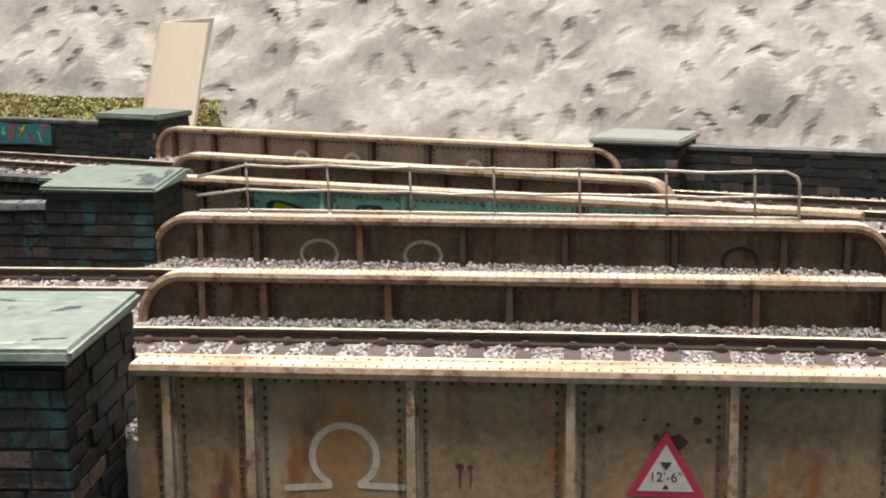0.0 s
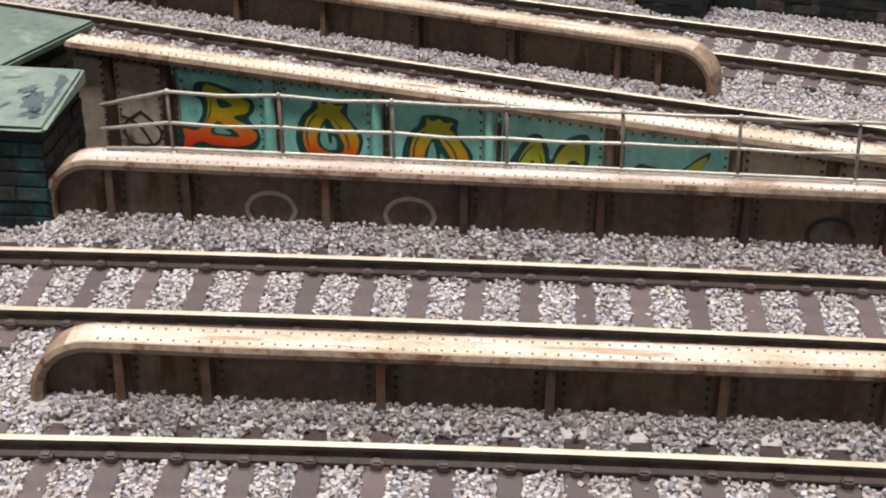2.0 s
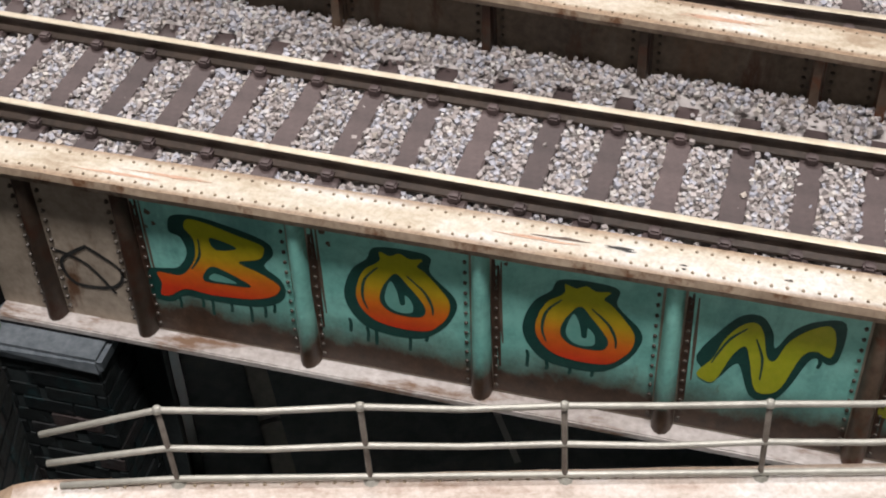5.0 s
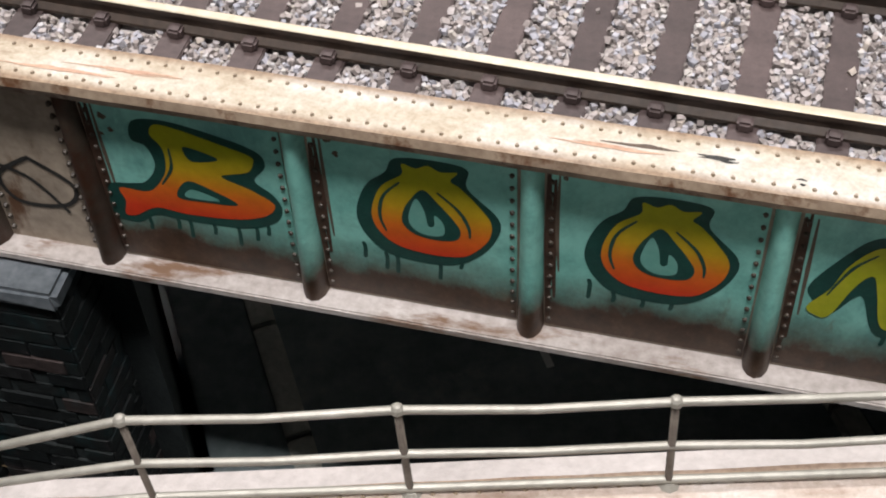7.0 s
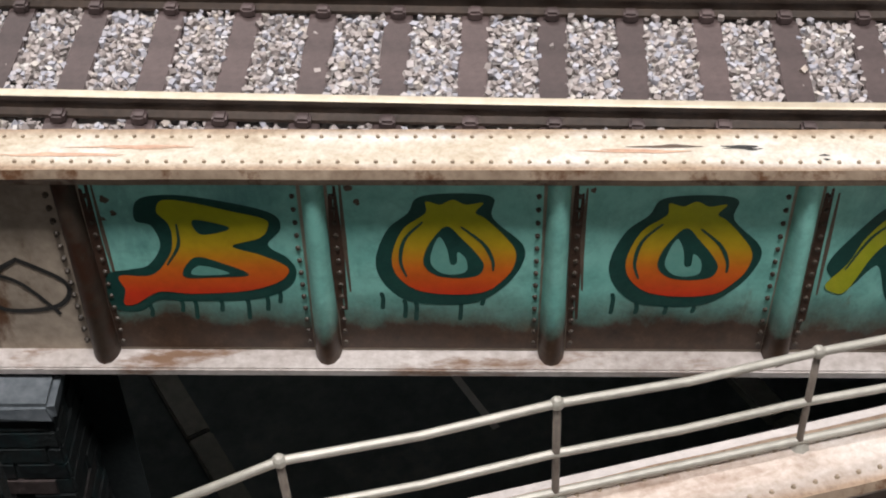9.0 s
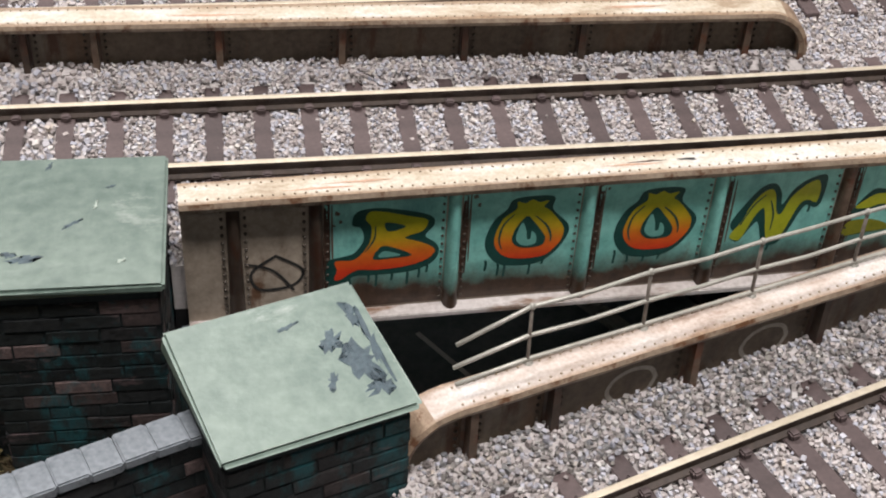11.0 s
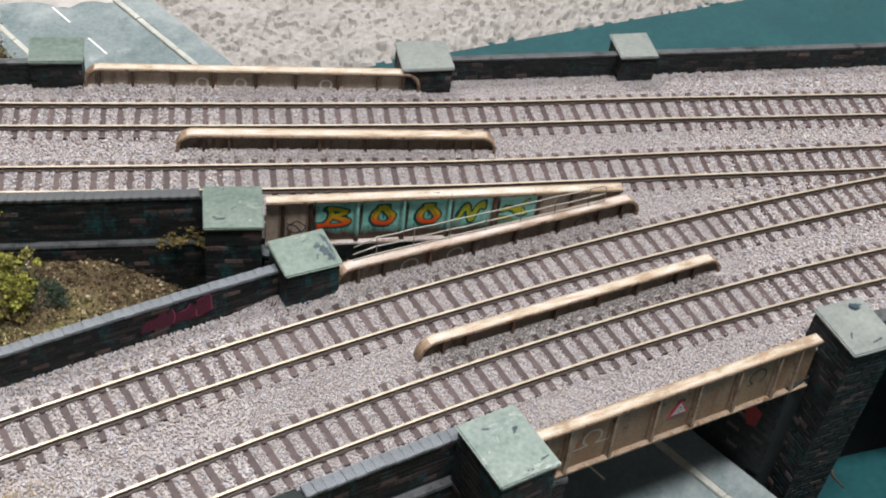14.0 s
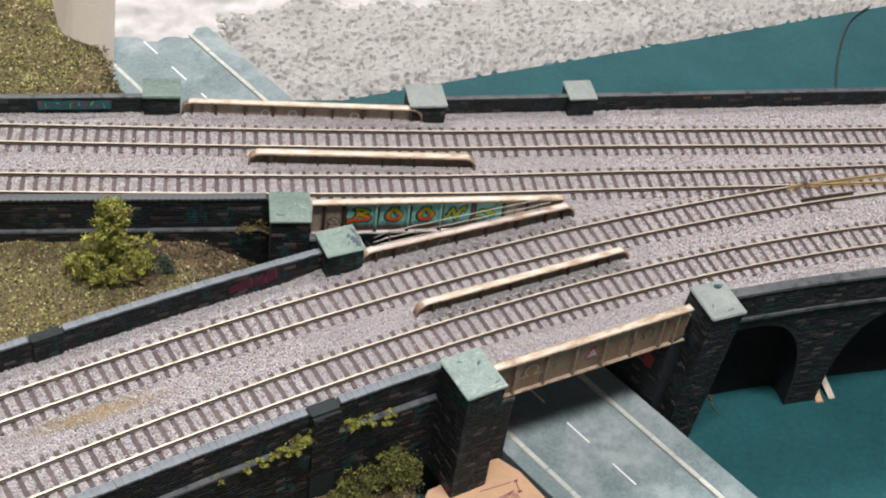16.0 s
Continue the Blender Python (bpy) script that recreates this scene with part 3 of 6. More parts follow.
# ---- plate girders ----
def girder(name, label, p0, p1, top, bottom, ribs, rib_sides=(-1,), ends=(8, 8), width=5.6, low_flange=False, rib_w=1.5, teal=(), low_paint=None, web_paint=None, rib_paint=None, round_ribs=False, flange_paint=None):
    """A riveted plate girder from p0 to p1 (plan, mm); ends: radii of the rounded ends, 0 for a square one."""
    dx, dy = p1[0] - p0[0], p1[1] - p0[1]
    length = math.hypot(dx, dy)
    th = empty(name, at(p0[0], p0[1], bottom, math.degrees(math.atan2(dy, dx))), label, "bridge girder", "plate girders")
    h = top - bottom

    def profile(inset):
        pts = []
        r = ends[0]
        if r:
            pts.append((inset, 0.0))
            for k in range(9):
                a = math.radians(180 - k * 11.25)
                pts.append((r + (r - inset) * math.cos(a) * 1.0, h - r + (r - inset) * math.sin(a)))
        else:
            pts += [(0.0, 0.0), (0.0, h - inset)]
        r = ends[1]
        if r:
            for k in range(9):
                a = math.radians(90 - k * 11.25)
                pts.append((length - r + (r - inset) * math.cos(a), h - r + (r - inset) * math.sin(a)))
            pts.append((length - inset, 0.0))
        else:
            pts += [(length, h - inset), (length, 0.0)]
        return pts

    web = profile(0.4)
    bm = bmesh.new()
    for s in (-0.4, 0.4):
        bm.faces.new([bm.verts.new((x, s, z)) for x, z in web])
    bm.verts.ensure_lookup_table()
    n = len(web)
    for i in range(n):
        j = (i + 1) % n
        bm.faces.new((bm.verts[i], bm.verts[j], bm.verts[n + j], bm.verts[n + i]))
    part("web", bm, web_paint or M_WEB, th)
    outer, inner = profile(0.0), profile(1.5)
    if not ends[0]:
        outer, inner = outer[1:], inner[1:]
    if not ends[1]:
        outer, inner = outer[:-1], inner[:-1]
    dense_o, dense_i = [], []
    for k in range(len(outer) - 1):
        seg = max(1, int(math.hypot(outer[k + 1][0] - outer[k][0], outer[k + 1][1] - outer[k][1]) / 4))
        for q in range(seg):
            t = q / seg
            dense_o.append([outer[k][a] * (1 - t) + outer[k + 1][a] * t for a in (0, 1)])
            dense_i.append([inner[k][a] * (1 - t) + inner[k + 1][a] * t for a in (0, 1)])
    dense_o.append(outer[-1])
    dense_i.append(inner[-1])
    bm = bmesh.new()
    hw = width / 2
    rings = []
    for (xo, zo), (xi, zi) in zip(dense_o, dense_i):
        w = rnd.uniform(-0.06, 0.06)
        xm, zm = xi * 0.45 + xo * 0.55, zi * 0.45 + zo * 0.55
        rings.append([bm.verts.new(c) for c in ((xi, -hw + w + 0.35, zi), (xm, -hw + w, zm), (xo, -hw + w + 0.3, zo), (xo, hw + w - 0.3, zo), (xm, hw + w, zm), (xi, hw + w - 0.35, zi))])
    for a, b in zip(rings, rings[1:]):
        for j in range(6):
            fc = bm.faces.new((a[j], a[(j + 1) % 6], b[(j + 1) % 6], b[j]))
            fc.material_index = 2 if max(a[2].co.x, b[2].co.x) < ends[0] * 0.7 or min(a[2].co.x, b[2].co.x) > length - ends[1] * 0.7 else 0 if j == 2 else 1
    bm.faces.new(rings[0])
    bm.faces.new(rings[-1][::-1])
    part("top_flange", bm, [flange_paint or M_FLANGE, M_EDGE, M_RUSTEND], th, "cream top flange with rust scuffs")
    if low_flange:
        bm = bmesh.new()
        box(bm, 0, length, -hw, hw, -0.9, 0, 0.15)
        part("bottom_flange", bm, low_paint or M_LOWFLANGE, th, "dry-brushed bottom flange")
    for s in rib_sides:
        for x in ribs:
            bm = bmesh.new()
            # half-round stiffener, swelling to the foot
            prev = None
            for k in range(7):
                z = (h - 1.0) * k / 6
                swell = 1.0 + 0.25 * (1 - k / 6) ** 2
                if round_ribs:
                    outline = [(math.cos(math.pi * q / 6) * rib_w / 2, 0.35 + math.sin(math.pi * q / 6) * 1.5) for q in range(7)]
                else:
                    w2 = rib_w * 0.36
                    outline = [(rib_w * 0.6, 0.35), (rib_w * 0.55, 0.62), (w2, 0.7), (w2, 2.2), (-w2, 2.2), (-w2, 0.7), (-rib_w * 0.6, 0.35)]
                ring = [bm.verts.new((x + u * swell, s * v_ * swell, z)) for u, v_ in outline]
                if prev:
                    for q in range(6):
                        bm.faces.new((prev[q], prev[q + 1], ring[q + 1], ring[q]))
                prev = ring
            part("stiffener", bm, M_PANEL if x in teal else rib_paint or M_RIB, th, "teal painted stiffener" if x in teal else "", round_ribs)
    # rivets: two rows on the flange, rows beside the stiffeners
    v, f = [], []

    def dome(c, n, r=0.26, hgt=0.22):
        nonlocal v, f
        n = Vector(n)
        u = n.orthogonal().normalized()
        w = n.cross(u)
        b = len(v)
        for q in range(6):
            a = q * math.pi / 3
            v.append(tuple(Vector(c) + (u * math.cos(a) + w * math.sin(a)) * r))
        for q in range(6):
            a = q * math.pi / 3
            v.append(tuple(Vector(c) + (u * math.cos(a) + w * math.sin(a)) * r * 0.6 + n * hgt))
        for q in range(6):
            f.append((b + q, b + (q + 1) % 6, b + 6 + (q + 1) % 6, b + 6 + q))
        f.append(tuple(range(b + 6, b + 12)))

    x = ends[0] + 1.0
    while x < length - ends[1] - 1:
        for y in (-hw + 1.25, hw - 1.25):
            dome((x, y, h - 0.02), (0, 0, 1), 0.21, 0.2)
        x += 1.55
    tagged(raw("flange_rivets", v, f, M_RIVETPALE, th), kind="stuff")
    v, f = [], []
    for s in rib_sides:
        x = ends[0] + 1
        while x < length - ends[1] - 1:
            dome((x, s * 0.42, h - 2.4), (0, s, 0), 0.30, 0.32)
            x += 1.75
        for x in ribs:
            z = 1.2
            while z < h - 2:
                for o in (-1.7, 1.7):
                    dome((x + o, s * 0.42, z), (0, s, 0), 0.30, 0.32)
                z += 1.35
    tagged(raw("rivets", v, f, M_RIVET, th), kind="stuff")
    return th


GIRDER_F = girder("plate_girder", "weathered cream and grey plate girder along the back track", (-84.5, 104.6), (77, 95.0), 9, -9, [7, 22.7, 42, 60.8, 81.4, 100.6, 121.1, 140.7, 153.4], (-1,), web_paint=M_WEBBUFF)
GIRDER_M2 = girder("plate_girder", "weathered cream plate girder between the two back tracks", (-43, 52.4), (105.6, 44.6), 8, -6, [12.4, 24, 44.8, 65.7, 87, 107.8, 129.5, 137.6], (-1, 1), width=6.4)
GIRDER_G = girder("plate_girder", "tall plate girder with painted graffiti over the gap", (-6, 0.0), (155, 1.6), 4, -17.5, [7.5, 19.5, 40.3, 61, 81.7, 102.5, 123, 138], (-1,), (0, 0), low_flange=True, rib_w=2.0, round_ribs=True, web_paint=M_WEBMID, teal=(40.3, 61, 81.7))
GIRDER_R = girder("plate_girder", "weathered low plate girder carrying a wire handrail", (18.6, -44.5), (161.8, -3.4), 8.6, -4, [10.6, 22.5, 44, 65, 85.5, 107, 128, 140], (-1, 1), flange_paint=M_FLANGEPALE)
GIRDER_M1 = girder("plate_girder", "weathered cream plate girder between the two front tracks", (47, -88.6), (188.6, -43.5), 7.1, -5.5, [11.4, 22.1, 43.5, 64, 84.7, 104.4, 125, 134], (-1, 1), width=5.2)
GIRDER_N = girder("plate_girder", "riveted front plate girder spanning the road with a height sign", (84, -141), (214, -97.5), 7.8, -18.4, [4.5, 15.4, 36.2, 56.4, 76.6, 97, 117.5, 128], (-1,), (0, 0), low_flange=True, rib_w=1.5, low_paint=M_EDGE, web_paint=M_WEBPALE, rib_paint=M_EDGE)

GIRDER_G.location.z, GIRDER_G.scale.z = -15.0 * MM, 1.146


# ---- brickwork, piers and capstones ----
def brick_boxes(lines, z0, z1, v, f, course=2.5, length=7.2, joint=0.28, proud=0.32):
    """Bricks laid along a plan line of (x, y), facing its right-hand side, gathered into v and f."""
    pts = np.array(lines, float)
    seg = np.linalg.norm(np.diff(pts, axis=0), axis=1)
    run = np.concatenate([[0], np.cumsum(seg)])
    total = run[-1]

    def place(s, out):
        s = min(max(s, 0), total)
        i = min(int(np.searchsorted(run, s, side="right")) - 1, len(seg) - 1)
        t = (s - run[i]) / max(seg[i], 1e-6)
        d = (pts[i + 1] - pts[i]) / max(seg[i], 1e-6)
        p = pts[i] * (1 - t) + pts[i + 1] * t
        return p + np.array([d[1], -d[0]]) * out

    row, z = 0, z0
    while z < z1 - 0.4:
        top = min(z + course - joint, z1)
        s = -length / 2 if row % 2 else 0.0
        while s < total - 0.6:
            a, b = max(s, 0), min(s + length * rnd.uniform(0.82, 1.0) - joint, total)
            s += length * rnd.uniform(0.8, 1.2) if length < 11 else length
            if b - a < 0.7:
                continue
            out = proud * rnd.uniform(0.4, 1.2)
            k = len(v)
            pa, pb, qa, qb = place(a, 0), place(b, 0), place(a, out), place(b, out)
            j1, j2 = rnd.uniform(0.0, 0.07), rnd.uniform(0.0, 0.07)
            for p, h in ((pa, z), (pb, z), (pb, top), (pa, top), (qa, z + 0.06 + j1), (qb, z + 0.06), (qb, top - 0.06 - j2), (qa, top - 0.06)):
                v.append((p[0], p[1], h))
            f += [(k + 4, k + 5, k + 6, k + 7), (k, k + 1, k + 5, k + 4), (k + 1, k + 2, k + 6, k + 5), (k + 2, k + 3, k + 7, k + 6), (k + 3, k, k + 4, k + 7)]
        z += course
        row += 1


PIECES = []


def cap_pier(label, cx, cy, rz, top, bottom, w=27, d=31, tilt=(0, 0), lean=(0, 0), paint=None, singly=(0, 0, 0, 0)):
    th = empty("bridge_pier", at(cx, cy, bottom, rz), label, "bridge pier", "capped piers")
    h = top - bottom
    x, y = w / 2 - 1.1, d / 2 - 1.3
    bm = bmesh.new()
    box(bm, -x, x, -y, y, 0, h - 1.5, 0.2)
    for q in bm.verts:
        q.co.x, q.co.y = q.co.x + lean[0] * (1 - q.co.z / h), q.co.y + lean[1] * (1 - q.co.z / h)
    shaft = part("shaft", bm, M_BRICKBASE, th)
    v, f = [], []
    for k, (a, b) in enumerate((((-x, -y), (x, -y)), ((x, -y), (x, y)), ((x, y), (-x, y)), ((-x, y), (-x, -y)))):
        low = 0.1
        while singly[k] and low < h - 2.4 - 2.5 * singly[k]:
            low += 2.5
        brick_boxes([a, b], 0.1, low if singly[k] else h - 2.4, v, f)
        if singly[k]:
            PIECES.append((shaft, [a, b], low, h - 1.5, h, lean, singly[k]))
    v = [(a + lean[0] * (1 - c / h), b + lean[1] * (1 - c / h), c) for a, b, c in v]
    tagged(raw("brickwork", v, f, M_BRICKS, shaft), kind="stuff")
    bm = bmesh.new()
    box(bm, -w / 2, w / 2, -d / 2, d / 2, h - 1.9, h, 0.5)
    for q in bm.verts:
        q.co.x += rnd.uniform(-0.25, 0.25)
        q.co.y += rnd.uniform(-0.25, 0.25)
        if q.co.z > h - 1:
            q.co.z += tilt[0] * q.co.x + tilt[1] * q.co.y
    part("capstone", bm, paint or M_CAP, th, "flat green-grey painted capstone with dark smears")
    return th


PIERS = []
PIERS.append(cap_pier("dark brick pier under a green-grey capstone before the road", 70.6, -149.2, 21, 14.0, -76, 26, 32.5, paint=M_CAPPALE, singly=(20, 0, 0, 18)))
PIERS.append(cap_pier("dark brick pier under a green-grey capstone at the viaduct", 229.8, -96.5, 14, 12.5, -111, 24, 29.5, lean=(-5, 5), paint=M_CAPGREY))
PIERS.append(cap_pier("dark brick pier under a green-grey capstone by the painted girder", -20.4, -4.4, -2, 10, -76, 25.5, 28.3, singly=(20, 10, 0, 16)))
PIERS.append(cap_pier("dark brick pier under a tilted green-grey capstone by the handrail", 6.7, -41.1, 16.6, 15.2, -76, 25.2, 21.6, (-0.01, 0.08), singly=(14, 14, 0, 12)))
PIERS.append(cap_pier("dark brick pier under a green-grey capstone at the back", 80, 105.5, 2, 12, -76, 26, 25, paint=M_CAPGREY))
PIERS.append(cap_pier("dark brick pier under a green-grey capstone at the back wall", 190.5, 111.8, 2, 12, -76, 20.5, 22, paint=M_CAPGREY))
PIERS.append(cap_pier("dark brick pier under a green-grey capstone by the far road", -97, 113.5, -1, 12.5, -76, 25.5, 21))

M_NAVY = surface("navy_paint_smear", (0.014, 0.032, 0.045), (0.06, 0.10, 0.115), 1200, 300, 0.45)
M_PALEGREEN = surface("pale_green_paint_fleck", (0.24, 0.31, 0.26), (0.40, 0.46, 0.40), 1200, 300, 0.45)


def cap_smears(th, spots, h, m, tilt=(0, 0)):
    """Ragged dabs of paint on a capstone: x, y, length, width, turn."""
    for x, y, l, w, turn in spots:
        bm = bmesh.new()
        n = 26
        c, s = math.cos(radians(turn)), math.sin(radians(turn))
        ring = []
        for k in range(n):
            a = 2 * math.pi * k / n
            r = rnd.uniform(0.3, 1.2)
            u, q = math.cos(a) * r * l / 2, math.sin(a) * r * w / 2
            px_, py_ = x + u * c - q * s, y + u * s + q * c
            ring.append(bm.verts.new((px_, py_, h + tilt[0] * px_ + tilt[1] * py_)))
        bm.faces.new(ring)
        bmesh.ops.triangulate(bm, faces=bm.faces)
        part("paint_smear", bm, m, th, "dark navy smear" if m is M_NAVY else "pale green fleck")


cap_smears(PIERS[3], [(8.5, -2, 5, 8, 20), (6, 2, 4, 3, 40), (9, -6.5, 5, 3, 0), (4, -4, 3, 1.4, 60), (10, 5, 2, 5, 10), (2, 6, 3, 0.8, 15), (10.8, 0, 1.6, 12, 0)], 91.25, M_NAVY, (-0.01, 0.08))
cap_smears(PIERS[2], [(-6, -8, 5, 2, 10), (-8, -7, 2, 1.4, 0), (0, -1, 4, 0.7, 35), (-4, 12, 2.5, 0.8, 70), (5, 7, 2, 0.6, 20)], 86.03, M_NAVY)
cap_smears(PIERS[2], [(7, -9, 1.6, 0.9, 30), (3, 3, 2.5, 0.5, 80)], 86.04, M_PALEGREEN)
cap_smears(PIERS[0], [(6, 5, 4, 2, 40), (9, -11, 4, 1.2, 10), (-4, 10, 4, 0.9, -20)], 90.03, M_NAVY)
cap_smears(PIERS[0], [(4, -13, 9, 1.6, 5), (-8, 0, 3, 0.8, 40), (-2, 4, 5, 0.6, 70)], 90.04, M_PALEGREEN)
cap_smears(PIERS[1], [(6, 10, 6, 5, 20), (-6, -4, 5, 0.9, 60), (3, -10, 6, 1.4, 10)], 123.53, M_NAVY)

COPE = {}


def coping_stone(w, m):
    if (w, m) not in COPE:
        bm = bmesh.new()
        box(bm, -2.0, 2.0, -w / 2, w / 2, 0.3, 1.9, 0.22)
        bmesh.ops.scale(bm, vec=(MM, MM, MM), verts=bm.verts)
        me = bpy.data.meshes.new("coping_stone")
        bm.to_mesh(me)
        bm.free()
        me.materials.append(m)
        COPE[w, m] = me
    return COPE[w, m]


def wall(name, f, x0, x1, top, bottom, thick, label, stones=True, ledge=None, faces=(1,), show=30, cope=None, singly=None, gap=(0, 0)):
    """A brick wall along y = f(x); gap: the stretch of its coping left out for a pilaster. ledge: (height, how far it stands out); faces: 1 the front, -1 the back; show: how deep the bricks go."""
    pl = [(x, f(x)) for x in np.linspace(x0, x1, int((x1 - x0) / 6) + 1)]
    bm = bmesh.new()
    sec = [(-thick / 2, bottom), (thick / 2, bottom), (thick / 2, top - 1.9), (-thick / 2, top - 1.9)]
    if ledge:
        sec = [(-thick / 2 - ledge[1], bottom), (thick / 2, bottom), (thick / 2, top - 1.9), (-thick / 2, top - 1.9), (-thick / 2, ledge[0]), (-thick / 2 - ledge[1], ledge[0])]
    sweep(bm, [(x, y, 0) for x, y in pl], sec)
    w = tagged(part(name, bm, M_BRICKBASE), label, "wall", kind="structure")

    def side(o):
        out = []
        for i, p in enumerate(pl):
            a, b = pl[max(i - 1, 0)], pl[min(i + 1, len(pl) - 1)]
            d = Vector((b[0] - a[0], b[1] - a[1])).normalized()
            out.append((p[0] - d.y * o, p[1] + d.x * o))
        return out

    v, q = [], []

    def band(ln, z0, z1):
        cut_ = len(ln)
        if singly is not None:
            cut_ = next(i for i, e in enumerate(ln) if e[0] >= singly)
            rows = int((z1 - z0) / 2.5)
            PIECES.append((w, ln[cut_:], z1 - 2.5 * rows, z1 + 0.3, 1.0, (0, 0), rows))
        brick_boxes(ln[:cut_ + 1], z0, z1, v, q)

    for s in faces:
        if ledge and s == 1:
            band(side(-thick / 2), ledge[0] + 0.6, top - 2)
            band(side(-thick / 2 - ledge[1]), max(bottom, ledge[0] - show), ledge[0] - 0.3)
        else:
            band(side(-s * thick / 2), max(bottom, top - 2 - show), top - 2)
    tagged(raw("brickwork", v, q, M_BRICKS, w), kind="stuff")
    if ledge:
        bm = bmesh.new()
        sweep(bm, [(x, y, 0) for x, y in pl], [(-thick / 2 - ledge[1] - 0.6, ledge[0] - 0.8), (-thick / 2 + 0.2, ledge[0] - 0.8), (-thick / 2 + 0.2, ledge[0] + 0.7), (-thick / 2 - ledge[1] - 0.2, ledge[0] + 0.35)])
        part("ledge", bm, M_LEDGE, w, "dark grey string course")
    if stones:
        me = coping_stone(thick + 1.6, cope or M_COPING)
        s = x0 + 2
        while s < x1 - 1:
            d = math.atan2(f(s + 1) - f(s - 1), 2)
            if gap[0] < s < gap[1]:
                s += 4.03 * math.cos(d)
                continue
            ob = bpy.data.objects.new("coping_stone", me)
            scene.collection.objects.link(ob)
            ob.parent = w
            ob.location = (s * MM, (f(s) + rnd.uniform(-0.15, 0.15)) * MM, (top - 1.95 + rnd.uniform(-0.06, 0.06)) * MM)
            ob.rotation_euler = (rnd.uniform(-0.015, 0.015), rnd.uniform(-0.01, 0.01), d)
            s += 4.03 * math.cos(d)
    else:
        bm = bmesh.new()
        sweep(bm, [(x, y, 0) for x, y in pl], [(-thick / 2 - 0.4, top - 1.9), (thick / 2 + 0.4, top - 1.9), (thick / 2 + 0.4, top - 0.9), (thick / 2 - 0.4, top - 0.6), (-thick / 2 + 0.4, top - 0.6), (-thick / 2 - 0.4, top - 0.9)])
        part("coping", bm, cope or M_COPING, w, "dark grey coping")
    return w


WALL_B = wall("wall_gap_front", wall_b, -300, -3, 9.5, -76, 3.2, "dark brick parapet wall with blue-grey coping and purple graffiti", show=17, singly=-110, gap=(-172, -152))
wall("wall_gap_back", wall_c, -300, -32, 5.5, -76, 4.4, "dark brick retaining wall with a string course and blue-grey coping", ledge=(-19.4, 2.2), show=30, cope=M_LEDGE, singly=-110)
wall("wall_front_left", wall_near, -280, 58, 6.5, -76, 4.4, "dark brick retaining wall with mossy string course and blue-grey coping", ledge=(-16, 3), show=50, singly=-34, gap=(-24, -4))
wall("wall_back_right", wall_back_right, 88, 640, 10, -76, 3.0, "dark brick parapet wall behind the back track", False, show=11, cope=M_LEDGE)
wall("wall_back_left", wall_back_left, -330, -104, 10, -76, 3.4, "dark brick parapet wall with blue graffiti behind the back track", False, show=11, cope=M_LEDGE)

PILASTERS = empty("wall_pilasters", at(0, 0, 0), "dark brick pilasters breaking the parapet walls", "pilaster", kind="structure")
for x0, x1, f, o, top in ((-170, -154, wall_b, 1.2, 8.6), (-22, -6, wall_near, 4.2, 5.4)):
    xm, hw = (x0 + x1) / 2, (x1 - x0) / 2
    turn = Matrix.Translation((xm, f(xm), 0)) @ Matrix.Rotation(math.atan2(f(xm + 1) - f(xm - 1), 2), 4, "Z")
    bm = bmesh.new()
    vs = box(bm, -hw, hw, -o - 2.2, 2.6, -76, top - 1.9, 0.0)
    bmesh.ops.transform(bm, verts=vs, matrix=turn)
    body = part("pilaster", bm, M_BRICKBASE, PILASTERS)
    v, q = [], []
    for a, c in (((-hw, -o - 2.2), (hw, -o - 2.2)), ((hw, 2.6), (-hw, 2.6)), ((-hw, 2.6), (-hw, -o - 2.2)), ((hw, -o - 2.2), (hw, 2.6))):
        brick_boxes([a, c], top - 2 - 1.6 * 30, top - 2, v, q)
    tagged(raw("brickwork", [tuple(turn @ Vector(k)) for k in v], q, M_BRICKS, body), kind="stuff")
    bm = bmesh.new()
    box(bm, -hw - 0.6, hw + 0.6, -o * 0.45 - 3, 3.2, top - 1.9, top, 0.3)
    bmesh.ops.transform(bm, verts=bm.verts, matrix=turn)
    part("coping", bm, M_BRICKBASE, body, "dark coping")


# ---- the hall round the layout: dark plain surfaces that close the place ----
M_HALL = surface("dark_hall_drape", (0.05, 0.05, 0.052), (0.085, 0.083, 0.085), 40, 1.5, 0.9)
M_CARPET = surface("dark_hall_carpet", (0.05, 0.045, 0.045), (0.09, 0.083, 0.08), 300, 3, 0.95)
for name, b, m, label, kind_ in (
        ("floor", (-4500, 4500, -4500, 4500, -1080, -1000), M_CARPET, "dark carpet floor of the hall", "floor"),
        ("ceiling", (-4500, 4500, -4500, 4500, 2760, 2840), M_HALL, "dark plain ceiling of the hall", "ceiling"),
        ("wall_hall_front", (-4500, 4500, -4600, -4500, -1000, 2760), M_HALL, "dark draped wall of the hall", "wall"),
        ("wall_hall_back", (-4500, 4500, 4500, 4600, -1000, 2760), M_HALL, "dark draped wall of the hall", "wall"),
        ("wall_hall_left", (-4600, -4500, -4500, 4500, -1000, 2760), M_HALL, "dark draped wall of the hall", "wall"),
        ("wall_hall_right", (4500, 4600, -4500, 4500, -1000, 2760), M_HALL, "dark draped wall of the hall", "wall"),
        ("wall_skirt", (-690, 1090, -770, 750, -1000, -131), M_HALL, "dark cloth skirt round the layout table", "wall")):
    bm = bmesh.new()
    box(bm, *b)
    tagged(part(name, bm, m), label, kind_, kind="structure")

